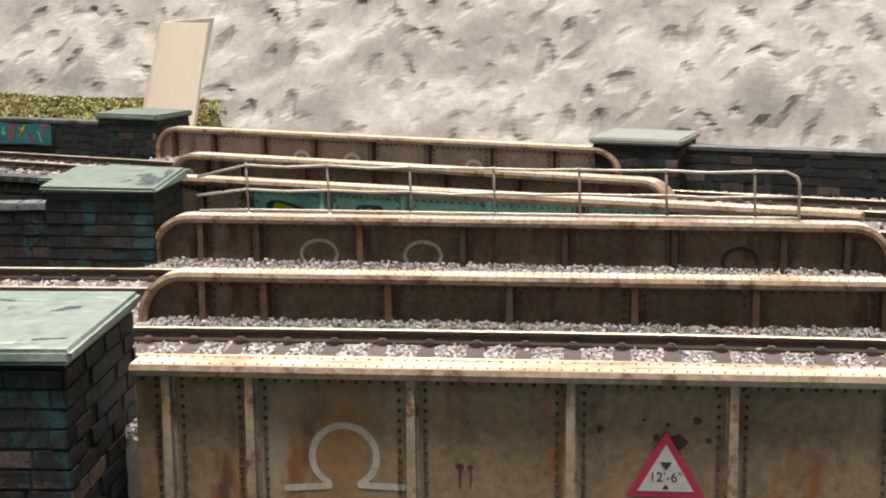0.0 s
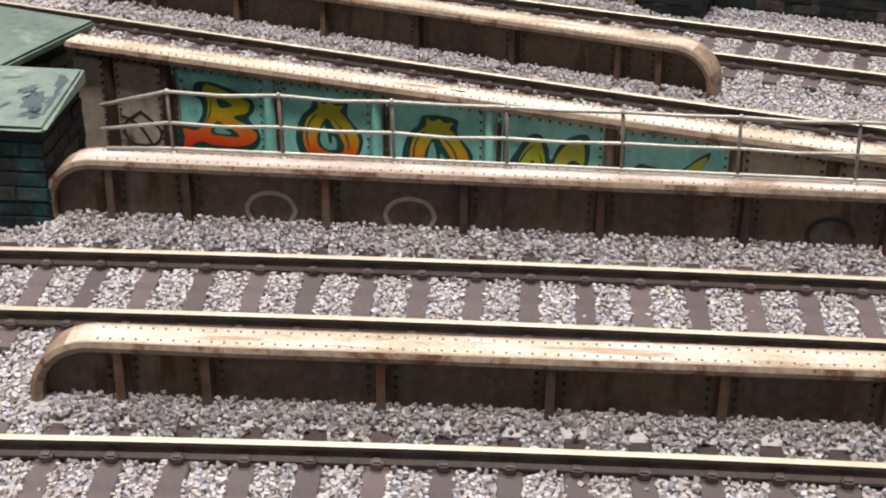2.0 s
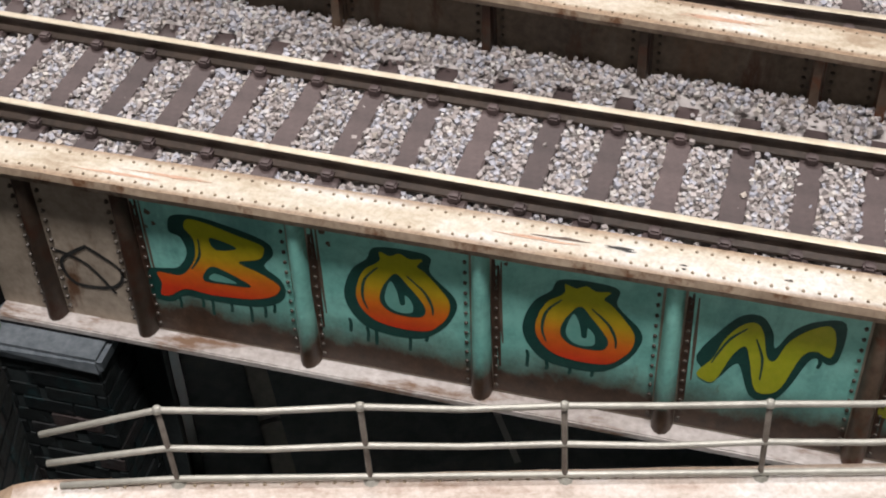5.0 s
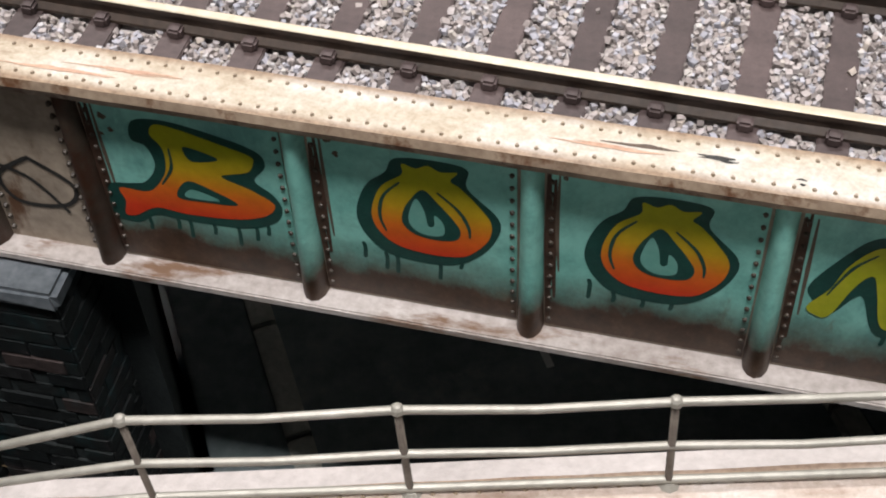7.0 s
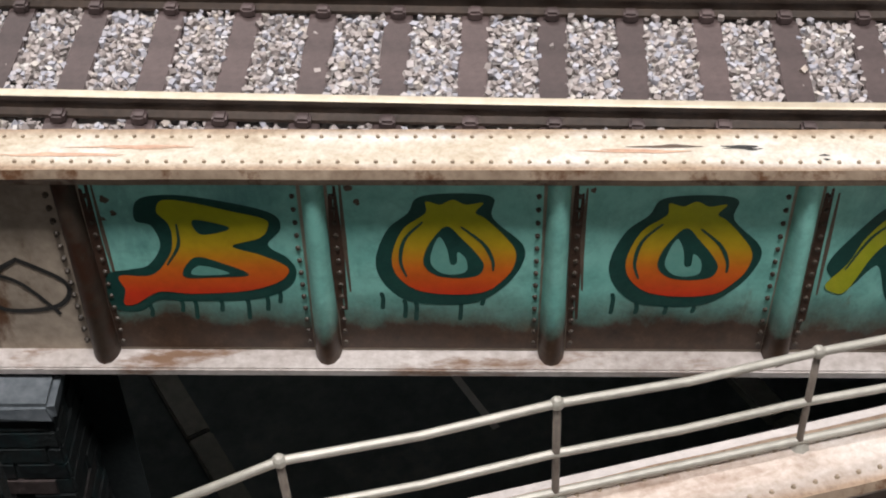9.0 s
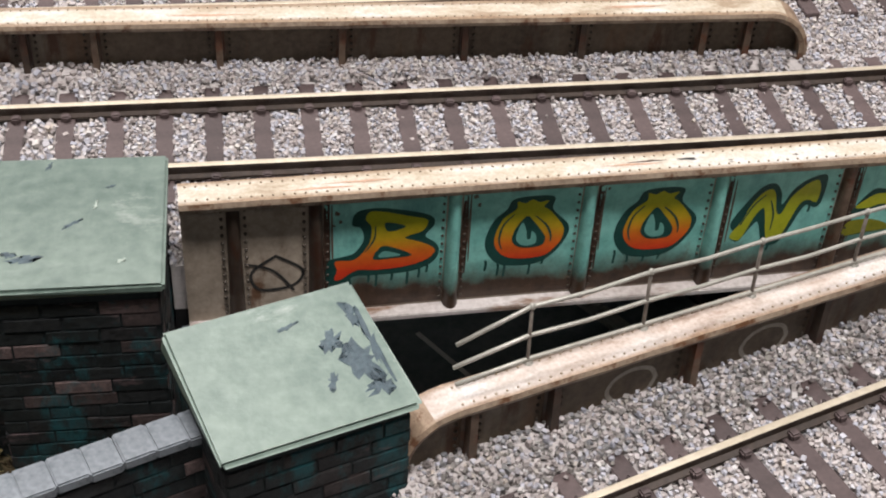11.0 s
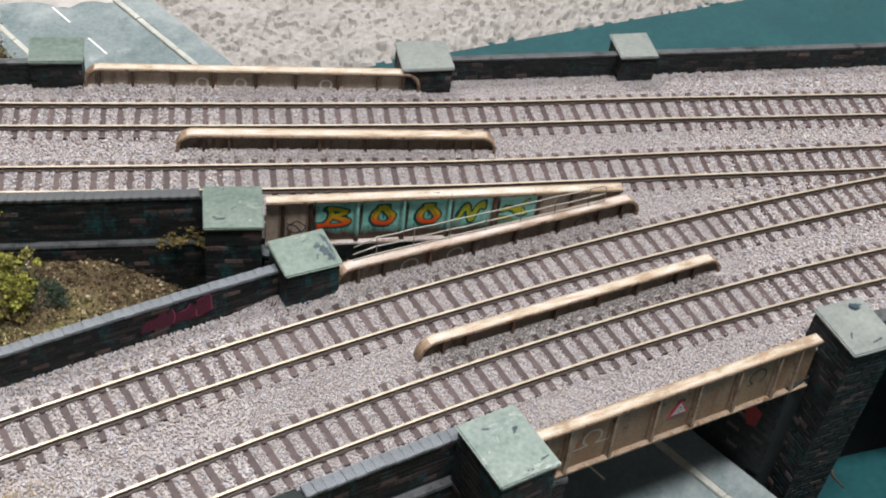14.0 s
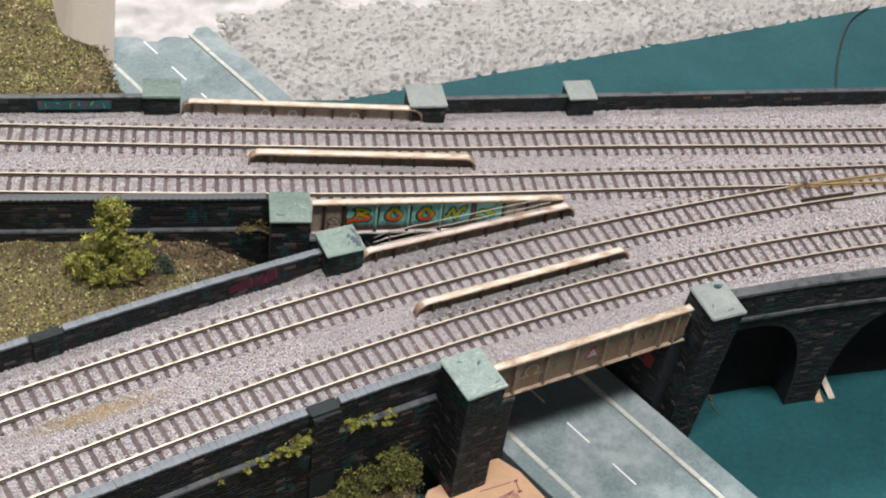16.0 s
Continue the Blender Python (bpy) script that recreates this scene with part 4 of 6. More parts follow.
# ---- viaduct with arches ----
def viaduct():
    x0, x1, top, low, deep = 243, 640, 7.5, -111, 75
    bays = [(220, 313, -25), (336.5, 429.5, -25), (453, 546, -25)]
    xs = sorted(set([x0 + i * 2.0 for i in range(int((x1 - x0) / 2) + 1)] + [e for b in bays for e in (b[0], b[1], b[0] + 0.6, b[1] - 0.6)]))
    v, f = [], []

    def cut(x):
        for a, b, crown in bays:
            if a < x < b:
                u = (x - (a + b) / 2) / ((b - a) / 2)
                return low + (crown - low) * max(0, 1 - abs(u) ** 2.6) ** (1 / 2.6), True
        return low, False

    for x in xs:
        z, _ = cut(x)
        y = wall_right(x) - 3
        for p in ((x, y, top - 2), (x, y, z), (x - 8, y + deep, z), (x, y + 6, top - 2)):
            v.append(p)
    for i in range(len(xs) - 1):
        a, b = 4 * i, 4 * (i + 1)
        f += [(a, a + 1, b + 1, b), (a + 1, a + 2, b + 2, b + 1), (a, b, b + 3, a + 3)]
    ob = tagged(raw("wall_viaduct", v, f, M_BRICKBASE), "dark brick viaduct wall with arches over the teal ground", "viaduct", kind="structure")
    bv, bf = [], []
    z = -15.0
    while z > -109:
        s = None
        for x in np.arange(x0, x1, 7.2):
            off = 3.6 if int(round(z / 2.5)) % 2 else 0
            a, b = x + off, x + off + 6.9
            if b > x1 or any(cut(q)[1] and cut(q)[0] > z - 0.2 for q in (a, (a + b) / 2, b)):
                continue
            brick_boxes([(a, wall_right(a) - 3), (b, wall_right(b) - 3)], z, z + 2.2, bv, bf, length=13)
        z -= 2.5
    brick_boxes([(x, wall_right(x) - 3) for x in np.arange(x0, x1, 6.0)], -12.5, 5.5, bv, bf)
    tagged(raw("brickwork", bv, bf, M_BRICKS, ob), kind="stuff")
    for zz, o, name, m in ((-13.7, 2.0, "ledge", M_LEDGE), (7.5, 1.0, "coping", M_LEDGE)):
        bm = bmesh.new()
        sweep(bm, [(x, wall_right(x), 0) for x in np.arange(x0, x1, 6.0)], [(-3 - o, zz - 1.8), (3, zz - 1.8), (3, zz), (-3 - o + 0.4, zz - 0.2)])
        part(name, bm, m, ob, "grey string course" if name == "ledge" else "blue-grey coping")
    # black boards stand in for the deep shade inside the arches
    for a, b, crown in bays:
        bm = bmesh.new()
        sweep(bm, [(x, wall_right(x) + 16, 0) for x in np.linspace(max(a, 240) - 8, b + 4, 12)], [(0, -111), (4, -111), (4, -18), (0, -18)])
        part("arch_shade_board", bm, M_DARK, ob, "added black board standing in for shade inside the arch")


viaduct()

# ---- ground, road, abutments ----
bm = bmesh.new()
box(bm, -700, 1100, -780, 760, -131, -111)
tagged(part("ground", bm, M_TEAL), "teal painted baseboard under the layout", "baseboard", kind="structure")

bm = bmesh.new()
box(bm, -700, 1100, 108, 760, -111, -78.4)
tagged(part("ground_back", bm, M_TEAL), "teal painted board beyond the back wall", "baseboard", kind="structure")

ROAD = empty("road", at(147.4, -113.8, -77, 32.6), "blue-grey painted model road passing under the bridges", "road", kind="structure")
bm = bmesh.new()
box(bm, -36, 34, -300, 500, -33.8, 1.0)
part("carriageway", bm, M_ROAD, ROAD)
for a, b, name in ((-49, -38.5, "pavement"), (36.5, 53, "pavement")):
    bm = bmesh.new()
    box(bm, a, b, -300, 500, -33.8, 2.4, 0.3)
    part(name, bm, M_ROAD, ROAD)
for a, b in ((-38.6, -35), (33, 36.6)):
    y = -300
    while y < 500:
        bm = bmesh.new()
        box(bm, a, b, y, y + 19.7, -0.4, 2.7 + rnd.uniform(-0.1, 0.1), 0.3)
        part("kerb", bm, M_LINE, ROAD)
        y += 20
for k in range(-5, 13):
    bm = bmesh.new()
    box(bm, -0.55, 0.55, -20 + 40 * k, 40 * k, 0.9, 1.05)
    part("lane_marking", bm, M_WHITE, ROAD)


def road_x(u, y):
    """World x of the line that runs u mm beside the road's axis, at world y."""
    c, s = math.cos(radians(32.6)), math.sin(radians(32.6))
    return 147.4 + u / c - (y + 113.8) * s / c


def abutment(name, outline, label):
    bm = bmesh.new()
    prism(bm, outline, -111, -17.2)
    ob = tagged(part(name, bm, M_BRICKBASE), label, "abutment", kind="structure")
    return ob


LB, RB = -51, 55
ab = abutment("wall_abutment_left_front", [(road_x(LB, -136), -136), (road_x(LB, -60), -60), (-5, -46), (-120, wall_b(-120)), (-250, wall_b(-250)), (-250, wall_near(-250)), (-100, wall_near(-100)), (50, wall_near(50))], "dark brick bridge abutment under the front tracks")
v, f = [], []
brick_boxes([(road_x(LB, -136), -136), (road_x(LB, -60), -60)], -76, -18, v, f)
tagged(raw("brickwork", v, f, M_BRICKS, ab), kind="stuff")
ab = abutment("wall_abutment_right", [(road_x(RB, -103), -103), (road_x(RB, 96), 96), (640, 112), (640, wall_right(640) + 76), (300, wall_right(300) + 76), (246, -80)], "dark brick bridge abutment with red graffiti beside the road")
v, f = [], []
brick_boxes([(road_x(RB, 96), 96), (road_x(RB, -103), -103)], -76, -18, v, f)
tagged(raw("brickwork", v, f, M_BRICKS, ab), kind="stuff")
abutment("wall_abutment_left_back", [(road_x(LB, 2), 2), (road_x(LB, 96), 96), (-250, 105), (-250, wall_c(-250) + 2), (-31, wall_c(-31) + 2)], "dark brick bridge abutment under the back tracks")

# land beside the tracks
def hill(name, label, outline_x, outline_y0, outline_y1, height, m, n=26):
    """A sheet of ground between two plan lines, with uneven height."""
    xs = np.linspace(*outline_x, n * 3)
    v, f = [], []
    for x in xs:
        for j in range(n):
            t = j / (n - 1)
            y = outline_y0(x) * (1 - t) + outline_y1(x) * t
            z = height(x, y) + 3 * noise.noise((x / 22, y / 22, 0)) + 1.0 * noise.noise((x / 6, y / 6, 3))
            v.append((x, y, z))
    for i in range(len(xs) - 1):
        for j in range(n - 1):
            a = i * n + j
            f.append((a, a + n, a + n + 1, a + 1))
    return tagged(raw(name, v, f, m), label, "ground", kind="structure"), v


LAND = {}
LAND["gap"] = hill("ground_triangle", "olive and brown scatter ground between two walls", (-300, -12), lambda x: min(wall_b(x) + 2, wall_c(x) - 6), lambda x: wall_c(x) - 2, lambda x, y: -27.5 - 27 * min(1, max(0, (x + 82) / 48)) ** 1.3, M_GRASS)
LAND["front"] = hill("ground_front", "brown earth and moss below the front wall", (-330, 44), lambda x: wall_near(x) - 150, lambda x: wall_near(x) - 4, lambda x, y: -68.7 - 0.02 * abs(y + 165), M_GRASS)
LAND["back"] = hill("ground_back_bank", "olive grass bank beyond the back wall", (-330, -122), lambda x: 114, lambda x: 306, lambda x, y: -12.5 - 60 * max(0, (x + 136 + 0.45 * max(0, y - 178)) / 16) + 0.05 * (y - 114), M_GRASS)


def scatter(name, label, cells, size, m, count_scale=1.0, lift=0.3):
    """Loose flakes strewn over a sheet of ground: one object of stuff."""
    cells = np.array(cells)
    n = len(cells)
    verts, faces = [], []
    reps = int(14 * count_scale)
    idx = np.repeat(np.arange(n), reps)
    base = cells[idx] + np.c_[rng.normal(0, 2.6, (len(idx), 2)), rng.uniform(0, lift, len(idx))]
    u = rng.normal(size=(len(idx), 3))
    w = rng.normal(size=(len(idx), 3))
    u /= np.linalg.norm(u, axis=1)[:, None]
    w = np.cross(u, w)
    w /= np.linalg.norm(w, axis=1)[:, None]
    s = (size * rng.uniform(0.5, 1.5, len(idx)))[:, None]
    q = np.stack([base - u * s, base + w * s * 0.7, base + u * s, base - w * s * 0.7 + np.cross(u, w) * s * 0.5], 1).reshape(-1, 3)
    k = np.arange(len(idx))[:, None] * 4
    tri = np.concatenate([k + [0, 1, 2], k + [0, 2, 3], k + [0, 3, 1], k + [1, 3, 2]], 1).reshape(-1, 3)
    return fast_mesh(name, q, tri, m, label, "scatter")


def fast_mesh(name, verts, tris, m, label, category, kind="stuff", parent=None):
    me = bpy.data.meshes.new(name)
    me.vertices.add(len(verts))
    me.vertices.foreach_set("co", (np.asarray(verts) * MM).astype(np.float32).ravel())
    me.loops.add(tris.size)
    me.loops.foreach_set("vertex_index", tris.astype(np.int32).ravel())
    me.polygons.add(len(tris))
    me.polygons.foreach_set("loop_start", np.arange(0, tris.size, 3, dtype=np.int32))
    me.polygons.foreach_set("loop_total", np.full(len(tris), 3, dtype=np.int32))
    me.update(calc_edges=True)
    me.validate()
    me.shade_flat()
    me.materials.append(m)
    ob = new(name, me)
    if parent:
        ob.parent = parent
    return tagged(ob, label, category, kind=kind)


for key, size in (("gap", 0.85), ("front", 0.95), ("back", 0.95)):
    scatter("scatter_" + key, "olive, straw and brown scatter flakes on the ground", LAND[key][1], size, M_TUFT, 1.5 if key == "back" else 1.0)
scatter("scatter_clumps", "coarse pale and olive clumps of scatter on the ground", LAND["gap"][1][::3], 1.1, M_TUFT, 0.15, 1.2)


# ---- trees and bushes ----
def plant(name, label, x, y, z, lobes, leaf, m, count, trunk=0.0, group=""):
    """lobes: (dx, dy, dz, radius, height) of the crown's clumps."""
    th = empty(name, at(x, y, z), label, "tree" if trunk else "bush", group)
    if trunk:
        bm = bmesh.new()
        for k, (dx, dy, dz, r, h) in enumerate(lobes):
            a, b = Vector((0, 0, 0 if k == 0 else trunk * 0.4)), Vector((dx, dy, dz))
            prev = None
            for i in range(6):
                t = i / 5
                p = a.lerp(b, t) + Vector((math.sin(t * 5 + k), math.cos(t * 4 + k), 0)) * 0.6 * t
                rad = (1.5 if k == 0 else 0.8) * (1 - 0.75 * t)
                ring = [bm.verts.new(p + Vector((math.cos(q * 1.047), math.sin(q * 1.047), 0)) * rad) for q in range(6)]
                if prev:
                    for q in range(6):
                        bm.faces.new((prev[q], prev[(q + 1) % 6], ring[(q + 1) % 6], ring[q]))
                prev = ring
        part("trunk", bm, M_BARK, th, "thin brown trunk and limbs")
    pts = []
    tot = sum(l[3] ** 2 * l[4] for l in lobes)
    for dx, dy, dz, r, h in lobes:
        n = int(count * r * r * h / tot)
        # tufts gathered on twigs, denser towards the outside
        twigs = rng.normal(size=(max(6, n // 55), 3))
        twigs /= np.linalg.norm(twigs, axis=1)[:, None]
        twigs *= rng.uniform(0.35, 1.08, (len(twigs), 1))
        p = twigs[rng.integers(0, len(twigs), n)] + rng.normal(0, 0.12, (n, 3))
        pts.append(p * [r, r, h / 2] + [dx, dy, dz])
    base = np.concatenate(pts)
    base[:, 2] = np.maximum(base[:, 2], 0.2)
    n = len(base)
    u = rng.normal(size=(n, 3))
    u /= np.linalg.norm(u, axis=1)[:, None]
    w = np.cross(u, rng.normal(size=(n, 3)))
    w /= np.linalg.norm(w, axis=1)[:, None]
    s = (leaf * rng.uniform(0.6, 1.4, n))[:, None]
    q = np.stack([base - u * s, base + w * s * 0.55, base + u * s, base - w * s * 0.55 + np.cross(u, w) * s * 0.35], 1).reshape(-1, 3)
    k = np.arange(n)[:, None] * 4
    tri = np.concatenate([k + [0, 1, 2], k + [0, 2, 3], k + [0, 3, 1], k + [1, 3, 2]], 1).reshape(-1, 3)
    ob = fast_mesh("crown", q, tri, m, "", "", "", th)
    return th


plant("tree", "small olive-green model tree on the triangle of ground", -130.7, -18.5, -29.7, [(3, 0, 46, 10.5, 28), (-1, -1, 33, 12.5, 18), (6, -2, 24, 10.5, 16), (-13, -5, 13, 12, 19), (15, -6, 15, 12, 18), (21, 0, 27, 8, 14), (1, -10, 10, 11, 15), (-6, -3, 21, 10, 13)], 0.9, M_LEAF, 13000, 30)
plant("bush", "dark green low bush beside the model tree", -102.2, -18.9, -30.5, [(0, 0, 6, 11, 14), (-7, 3, 9, 8, 14)], 0.7, M_LEAFDARK, 2200)
plant("bush", "ochre brown bush at the foot of the model tree", -147.7, -16, -30.5, [(0, 0, 9, 6, 15), (-7, -3, 5, 6, 9), (19, -15, 5, 8, 10), (27, -16, 12, 6, 9), (34, -12, 8, 6, 12), (9, -13, 3, 6, 6)], 0.8, M_LEAFBROWN, 3000)
plant("bush", "small ochre bush growing from the back wall ledge", -41.1, 7.6, -19.4, [(0, 0, 4, 8, 9), (-10, 0, 2.5, 7, 5), (9, 0, 2, 5, 5)], 0.55, M_LEAFBROWN, 1700)
plant("bush", "olive-green bush against the front retaining wall", 27.4, -160.2, -68.7, [(2, 0, 16, 13, 28), (10, 2, 10, 11, 20), (-17, -3, 9, 14, 18), (-32, -6, 5, 9, 11)], 0.75, M_LEAFMID, 8000)
plant("bush", "yellow-green moss trailing along the wall ledge", -37.1, -175.4, -16.6, [(0, 0, 2, 6, 8), (9, 4, 4, 7, 11), (-9, -4, 1.5, 6, 6), (-20, -8, 1, 7, 4), (15, 6, 5, 5, 10), (-32, -13, 0.8, 7, 3)], 0.6, M_LEAF, 4800)
plant("bush", "yellow-green moss on the ledge by the pier", 2.8, -159, -16.6, [(0, 0, 3, 6, 10), (8, 3, 1.5, 7, 6), (18, 6, 1, 7, 4)], 0.6, M_LEAF, 2500)

# ---- distance: plaster rock, sheet, cream panel ----
def plaster():
    nx, ny = 560, 130
    v, f = [], []
    for i in range(nx):
        xe = -2 + 640 * i / (nx - 1)
        y0 = 217 + max(0, xe - 40) * 0.272
        for j in range(ny):
            t = j / (ny - 1)
            y = y0 + 170 * t
            x = xe - 0.66 * (y - y0) * max(0, 1 - (xe - 6) / 300)
            z = -78.2 + 6 * min(1, t * 14, i / 12) + 12 * t * min(1, i / 60)
            pit = noise.noise((x / 5.0, y / 3.6, 1)) + 0.35 * noise.noise((x / 30, y / 30, 9)) + 0.35 * noise.noise((x / 2.2, y / 2.0, 4))
            hole = min(1.0, max(0.0, pit - 0.2) / 0.3)
            smooth = min(1.0, max(0.0, (0.8 - t) / 0.25))
            z += 2.4 * noise.noise((x / 20, y / 20, 0)) + smooth * (1.7 * noise.noise((x / 5.5, y / 4.4, 5)) + 0.9 * noise.noise((x / 2.3, y / 2.0, 6)) - 3.0 * hole) if t > 0 and i > 4 else 0
            v.append((x, y, z))
    for i in range(nx - 1):
        for j in range(ny - 1):
            a = i * ny + j
            f.append((a, a + ny, a + ny + 1, a + 1))
    tagged(raw("backdrop_plaster", v, f, M_FOAM), "pitted white plaster rock beyond the back wall", "plaster", kind="structure")


plaster()


def sheet():
    """The creased sheet at the plaster's back edge, and the plaster hill that rises out of it."""
    nx, ny, low = 420, 150, 30
    v, f = [], []
    for i in range(nx):
        x = -420 + 1260 * i / (nx - 1)
        y0 = 296 + 0.10 * (x + 65) + 6 * noise.noise((x / 40, 0, 0))
        for j in range(ny):
            t = j / (ny - 1)
            y = y0 + 230 * t + 5 * noise.noise((x / 25, t * 14, 7))
            z = -78 + 20 * min(t * 5, 1) + 330 * max(0, t - 0.2) + 6 * noise.noise((x / 60, t * 6, 2)) + 3 * noise.noise((x / 14, t * 26, 4))
            if j > low:
                k = min(1, (j - low) / 8)
                y += 9 * k * max(0, noise.noise((x / 9, t * 34, 8)) - 0.15) + 7 * k * noise.noise((x / 34, t * 9, 3))
            v.append((x, y, z))
    for name, m, j0, j1, label in (("backdrop_sheet", M_SHEET, 0, low, "creased white sheet lying behind the layout"), ("backdrop_hill", M_FOAM, low, ny - 1, "pitted pale plaster hill rising behind the layout")):
        f = []
        for i in range(nx - 1):
            for j in range(j1 - j0):
                a = i * (j1 - j0 + 1) + j
                f.append((a, a + j1 - j0 + 1, a + j1 - j0 + 2, a + 1))
        tagged(raw(name, [v[i * ny + j] for i in range(nx) for j in range(j0, j1 + 1)], f, m), label, "backdrop", kind="structure")


sheet()

bm = bmesh.new()
sweep(bm, [(x, y, 0) for x, y in ((-183, 260), (-179, 233.5), (-174, 212.5), (-169.5, 199), (-160.5, 192), (-149, 188), (-131, 184))], [(-0.7, -31), (0.7, -31), (18.7, 39), (17.3, 39)])
tagged(part("backing_panel", bm, M_CREAM), "plain cream card panel standing in the grass bank", "panel")


# ---- graffiti and marks ----
def smooth_line(pts, n=8):
    out = []
    P = [Vector(p) for p in pts]
    for i in range(len(P) - 1):
        p0, p1, p2, p3 = P[max(i - 1, 0)], P[i], P[i + 1], P[min(i + 2, len(P) - 1)]
        for k in range(n):
            t = k / n
            out.append(0.5 * ((2 * p1) + (p2 - p0) * t + (2 * p0 - 5 * p1 + 4 * p2 - p3) * t * t + (3 * p1 - p0 - 3 * p2 + p3) * t ** 3))
    out.append(P[-1])
    return out


def stroke(name, pts, width, y, m, parent, closed=False, taper=0.0, label=""):
    """A flat brush stroke of paint in the (x, z) plane at depth y."""
    ln = smooth_line(list(pts) + ([pts[0]] if closed else []))
    bm = bmesh.new()
    n = len(ln)
    prev = None
    first = None
    for i, p in enumerate(ln):
        a, b = ln[max(i - 1, 0)], ln[min(i + 1, n - 1)]
        if closed and i in (0, n - 1):
            a, b = ln[n - 2], ln[1]
        d = (b - a).normalized()
        s = Vector((-d.y, d.x)) * width / 2 * (1 - taper * abs(2 * i / (n - 1) - 1))
        if closed and i == n - 1:
            cur = first
        else:
            cur = [bm.verts.new((p.x + s.x, y, p.y + s.y)), bm.verts.new((p.x - s.x, y, p.y - s.y))]
        first = first or cur
        if prev:
            bm.faces.new((prev[0], prev[1], cur[1], cur[0]))
        prev = cur
    if not closed:
        for p, sgn in ((ln[0], 1), (ln[-1], -1)):
            q = ln[1] if sgn == 1 else ln[-2]
            d = (p - q).normalized()
            w = width / 2 * (1 - taper)
            fan = [bm.verts.new((p.x + math.cos(k * 0.5236) * w, y - 0.004 * sgn, p.y + math.sin(k * 0.5236) * w)) for k in range(12)]
            bm.faces.new(fan)
    return part(name, bm, m, parent, label)


def panels():
    ribs = [19.5, 40.3, 61, 81.7, 102.5, 123]
    for a, b in zip(ribs, ribs[1:]):
        bm = bmesh.new()
        box(bm, a + 1.3, b - 1.3, -0.55, -0.38, 0.4, 19.6)
        part("painted_panel", bm, M_PANEL, GIRDER_G, "teal painted panel rusted along its foot")


panels()
Z = 17.5


def graffiti(shape, width, edge, m, closed=False):
    pts = [(x, z + Z) for x, z in shape]
    stroke("graffiti_outline", [(x - 0.35, z - 0.1) for x, z in pts], width + edge, -0.59, M_OUTLINE, GIRDER_G, closed, label="dark green letter outline")
    stroke("graffiti_letter", pts, width, -0.63, m, GIRDER_G, closed, label="sprayed graffiti letter")


def blob(name, pts, y, m, label="", dx=0.0, dz=0.0, n=5):
    """A filled patch of paint with a smooth closed outline."""
    q = list(pts)
    ln = smooth_line(q[-1:] + q + q[:2], n)[n:-n]
    bm = bmesh.new()
    ring = [bm.verts.new((c.x + dx, y, c.y + dz + Z)) for c in ln[:-1]]
    rim = [bm.edges.new((ring[k - 1], ring[k])) for k in range(len(ring))]
    bmesh.ops.triangle_fill(bm, use_beauty=True, use_dissolve=False, edges=rim, normal=(0, -1, 0))
    return part(name, bm, m, GIRDER_G, label)


DARK_LABEL, LETTER_LABEL = "dark green letter shadow", "sprayed graffiti letter"
# B, sprayed from lime down to red
bee = [(26.9, -1.7), (27.6, -0.5), (29.8, -0.7), (33.2, -1.6), (36.0, -2.4), (36.2, -3.3), (35.4, -4.4), (32.9, -5.3), (35.4, -6.3), (37.4, -7.5), (37.3, -8.5), (36.0, -9.5), (33.2, -10.3), (28.7, -10.6), (25.6, -10.4), (23.3, -11.8), (22.2, -11.8), (22.6, -10.2), (22.4, -8.6), (25.3, -8.5), (27.2, -6.4), (27.8, -4.5), (27.7, -2.9)]
blob("graffiti_outline", [(21.4, -8.4), (23.5, -7.9), (25.2, -7.4), (26.6, -5.3), (26.2, -3.2), (24.9, -2.6), (25.4, -0.6), (27.6, 0.0), (31.0, -0.3), (36.4, -1.7), (37.3, -3.4), (36.0, -5.2), (37.6, -6.6), (38.2, -8.2), (37.2, -10.0), (34.0, -11.3), (28.0, -11.5), (25.4, -11.4), (23.4, -12.7), (21.2, -12.4), (20.9, -10.4)], -0.59, M_OUTLINE, DARK_LABEL)
blob("graffiti_letter", bee, -0.63, M_FADE, LETTER_LABEL)
blob("graffiti_outline", [(29.9, -2.5), (32.6, -3.1), (32.6, -3.6), (30.3, -4.0)], -0.66, M_OUTLINE, DARK_LABEL)
blob("graffiti_outline", [(29.4, -6.5), (31.7, -7.1), (34.0, -8.4), (31.0, -8.7), (28.1, -8.6)], -0.66, M_OUTLINE, DARK_LABEL)
blob("graffiti_core", [(29.6, -7.4), (31.2, -7.7), (32.2, -8.3), (29.0, -8.4)], -0.69, M_PALETEAL)
stroke("graffiti_line", [(28.4, -3.0 + Z), (28.2, -5.2 + Z), (26.9, -7.3 + Z)], 0.32, -0.66, M_OUTLINE, GIRDER_G, False, 0.5)
# two round letters
oh = [(48.7, -0.6), (48.6, -1.8), (46.6, -3.3), (45.5, -5.5), (45.3, -7.4), (46.1, -9.0), (47.9, -10.2), (51.1, -10.6), (54.1, -10.3), (55.7, -9.2), (56.9, -7.6), (57.1, -5.7), (55.8, -3.9), (54.2, -2.3), (53.3, -1.7), (54.0, -0.7), (52.4, -0.9), (51.2, -0.4), (50.0, -0.9)]
oh_back = [(48.0, -0.2), (47.0, -1.8), (45.1, -3.4), (43.9, -5.9), (43.8, -8.1), (45.1, -10.3), (47.4, -11.6), (52.7, -11.7), (55.8, -10.0), (57.7, -7.4), (57.8, -5.1), (54.9, -2.3), (54.9, -0.2), (51.5, 0.2)]
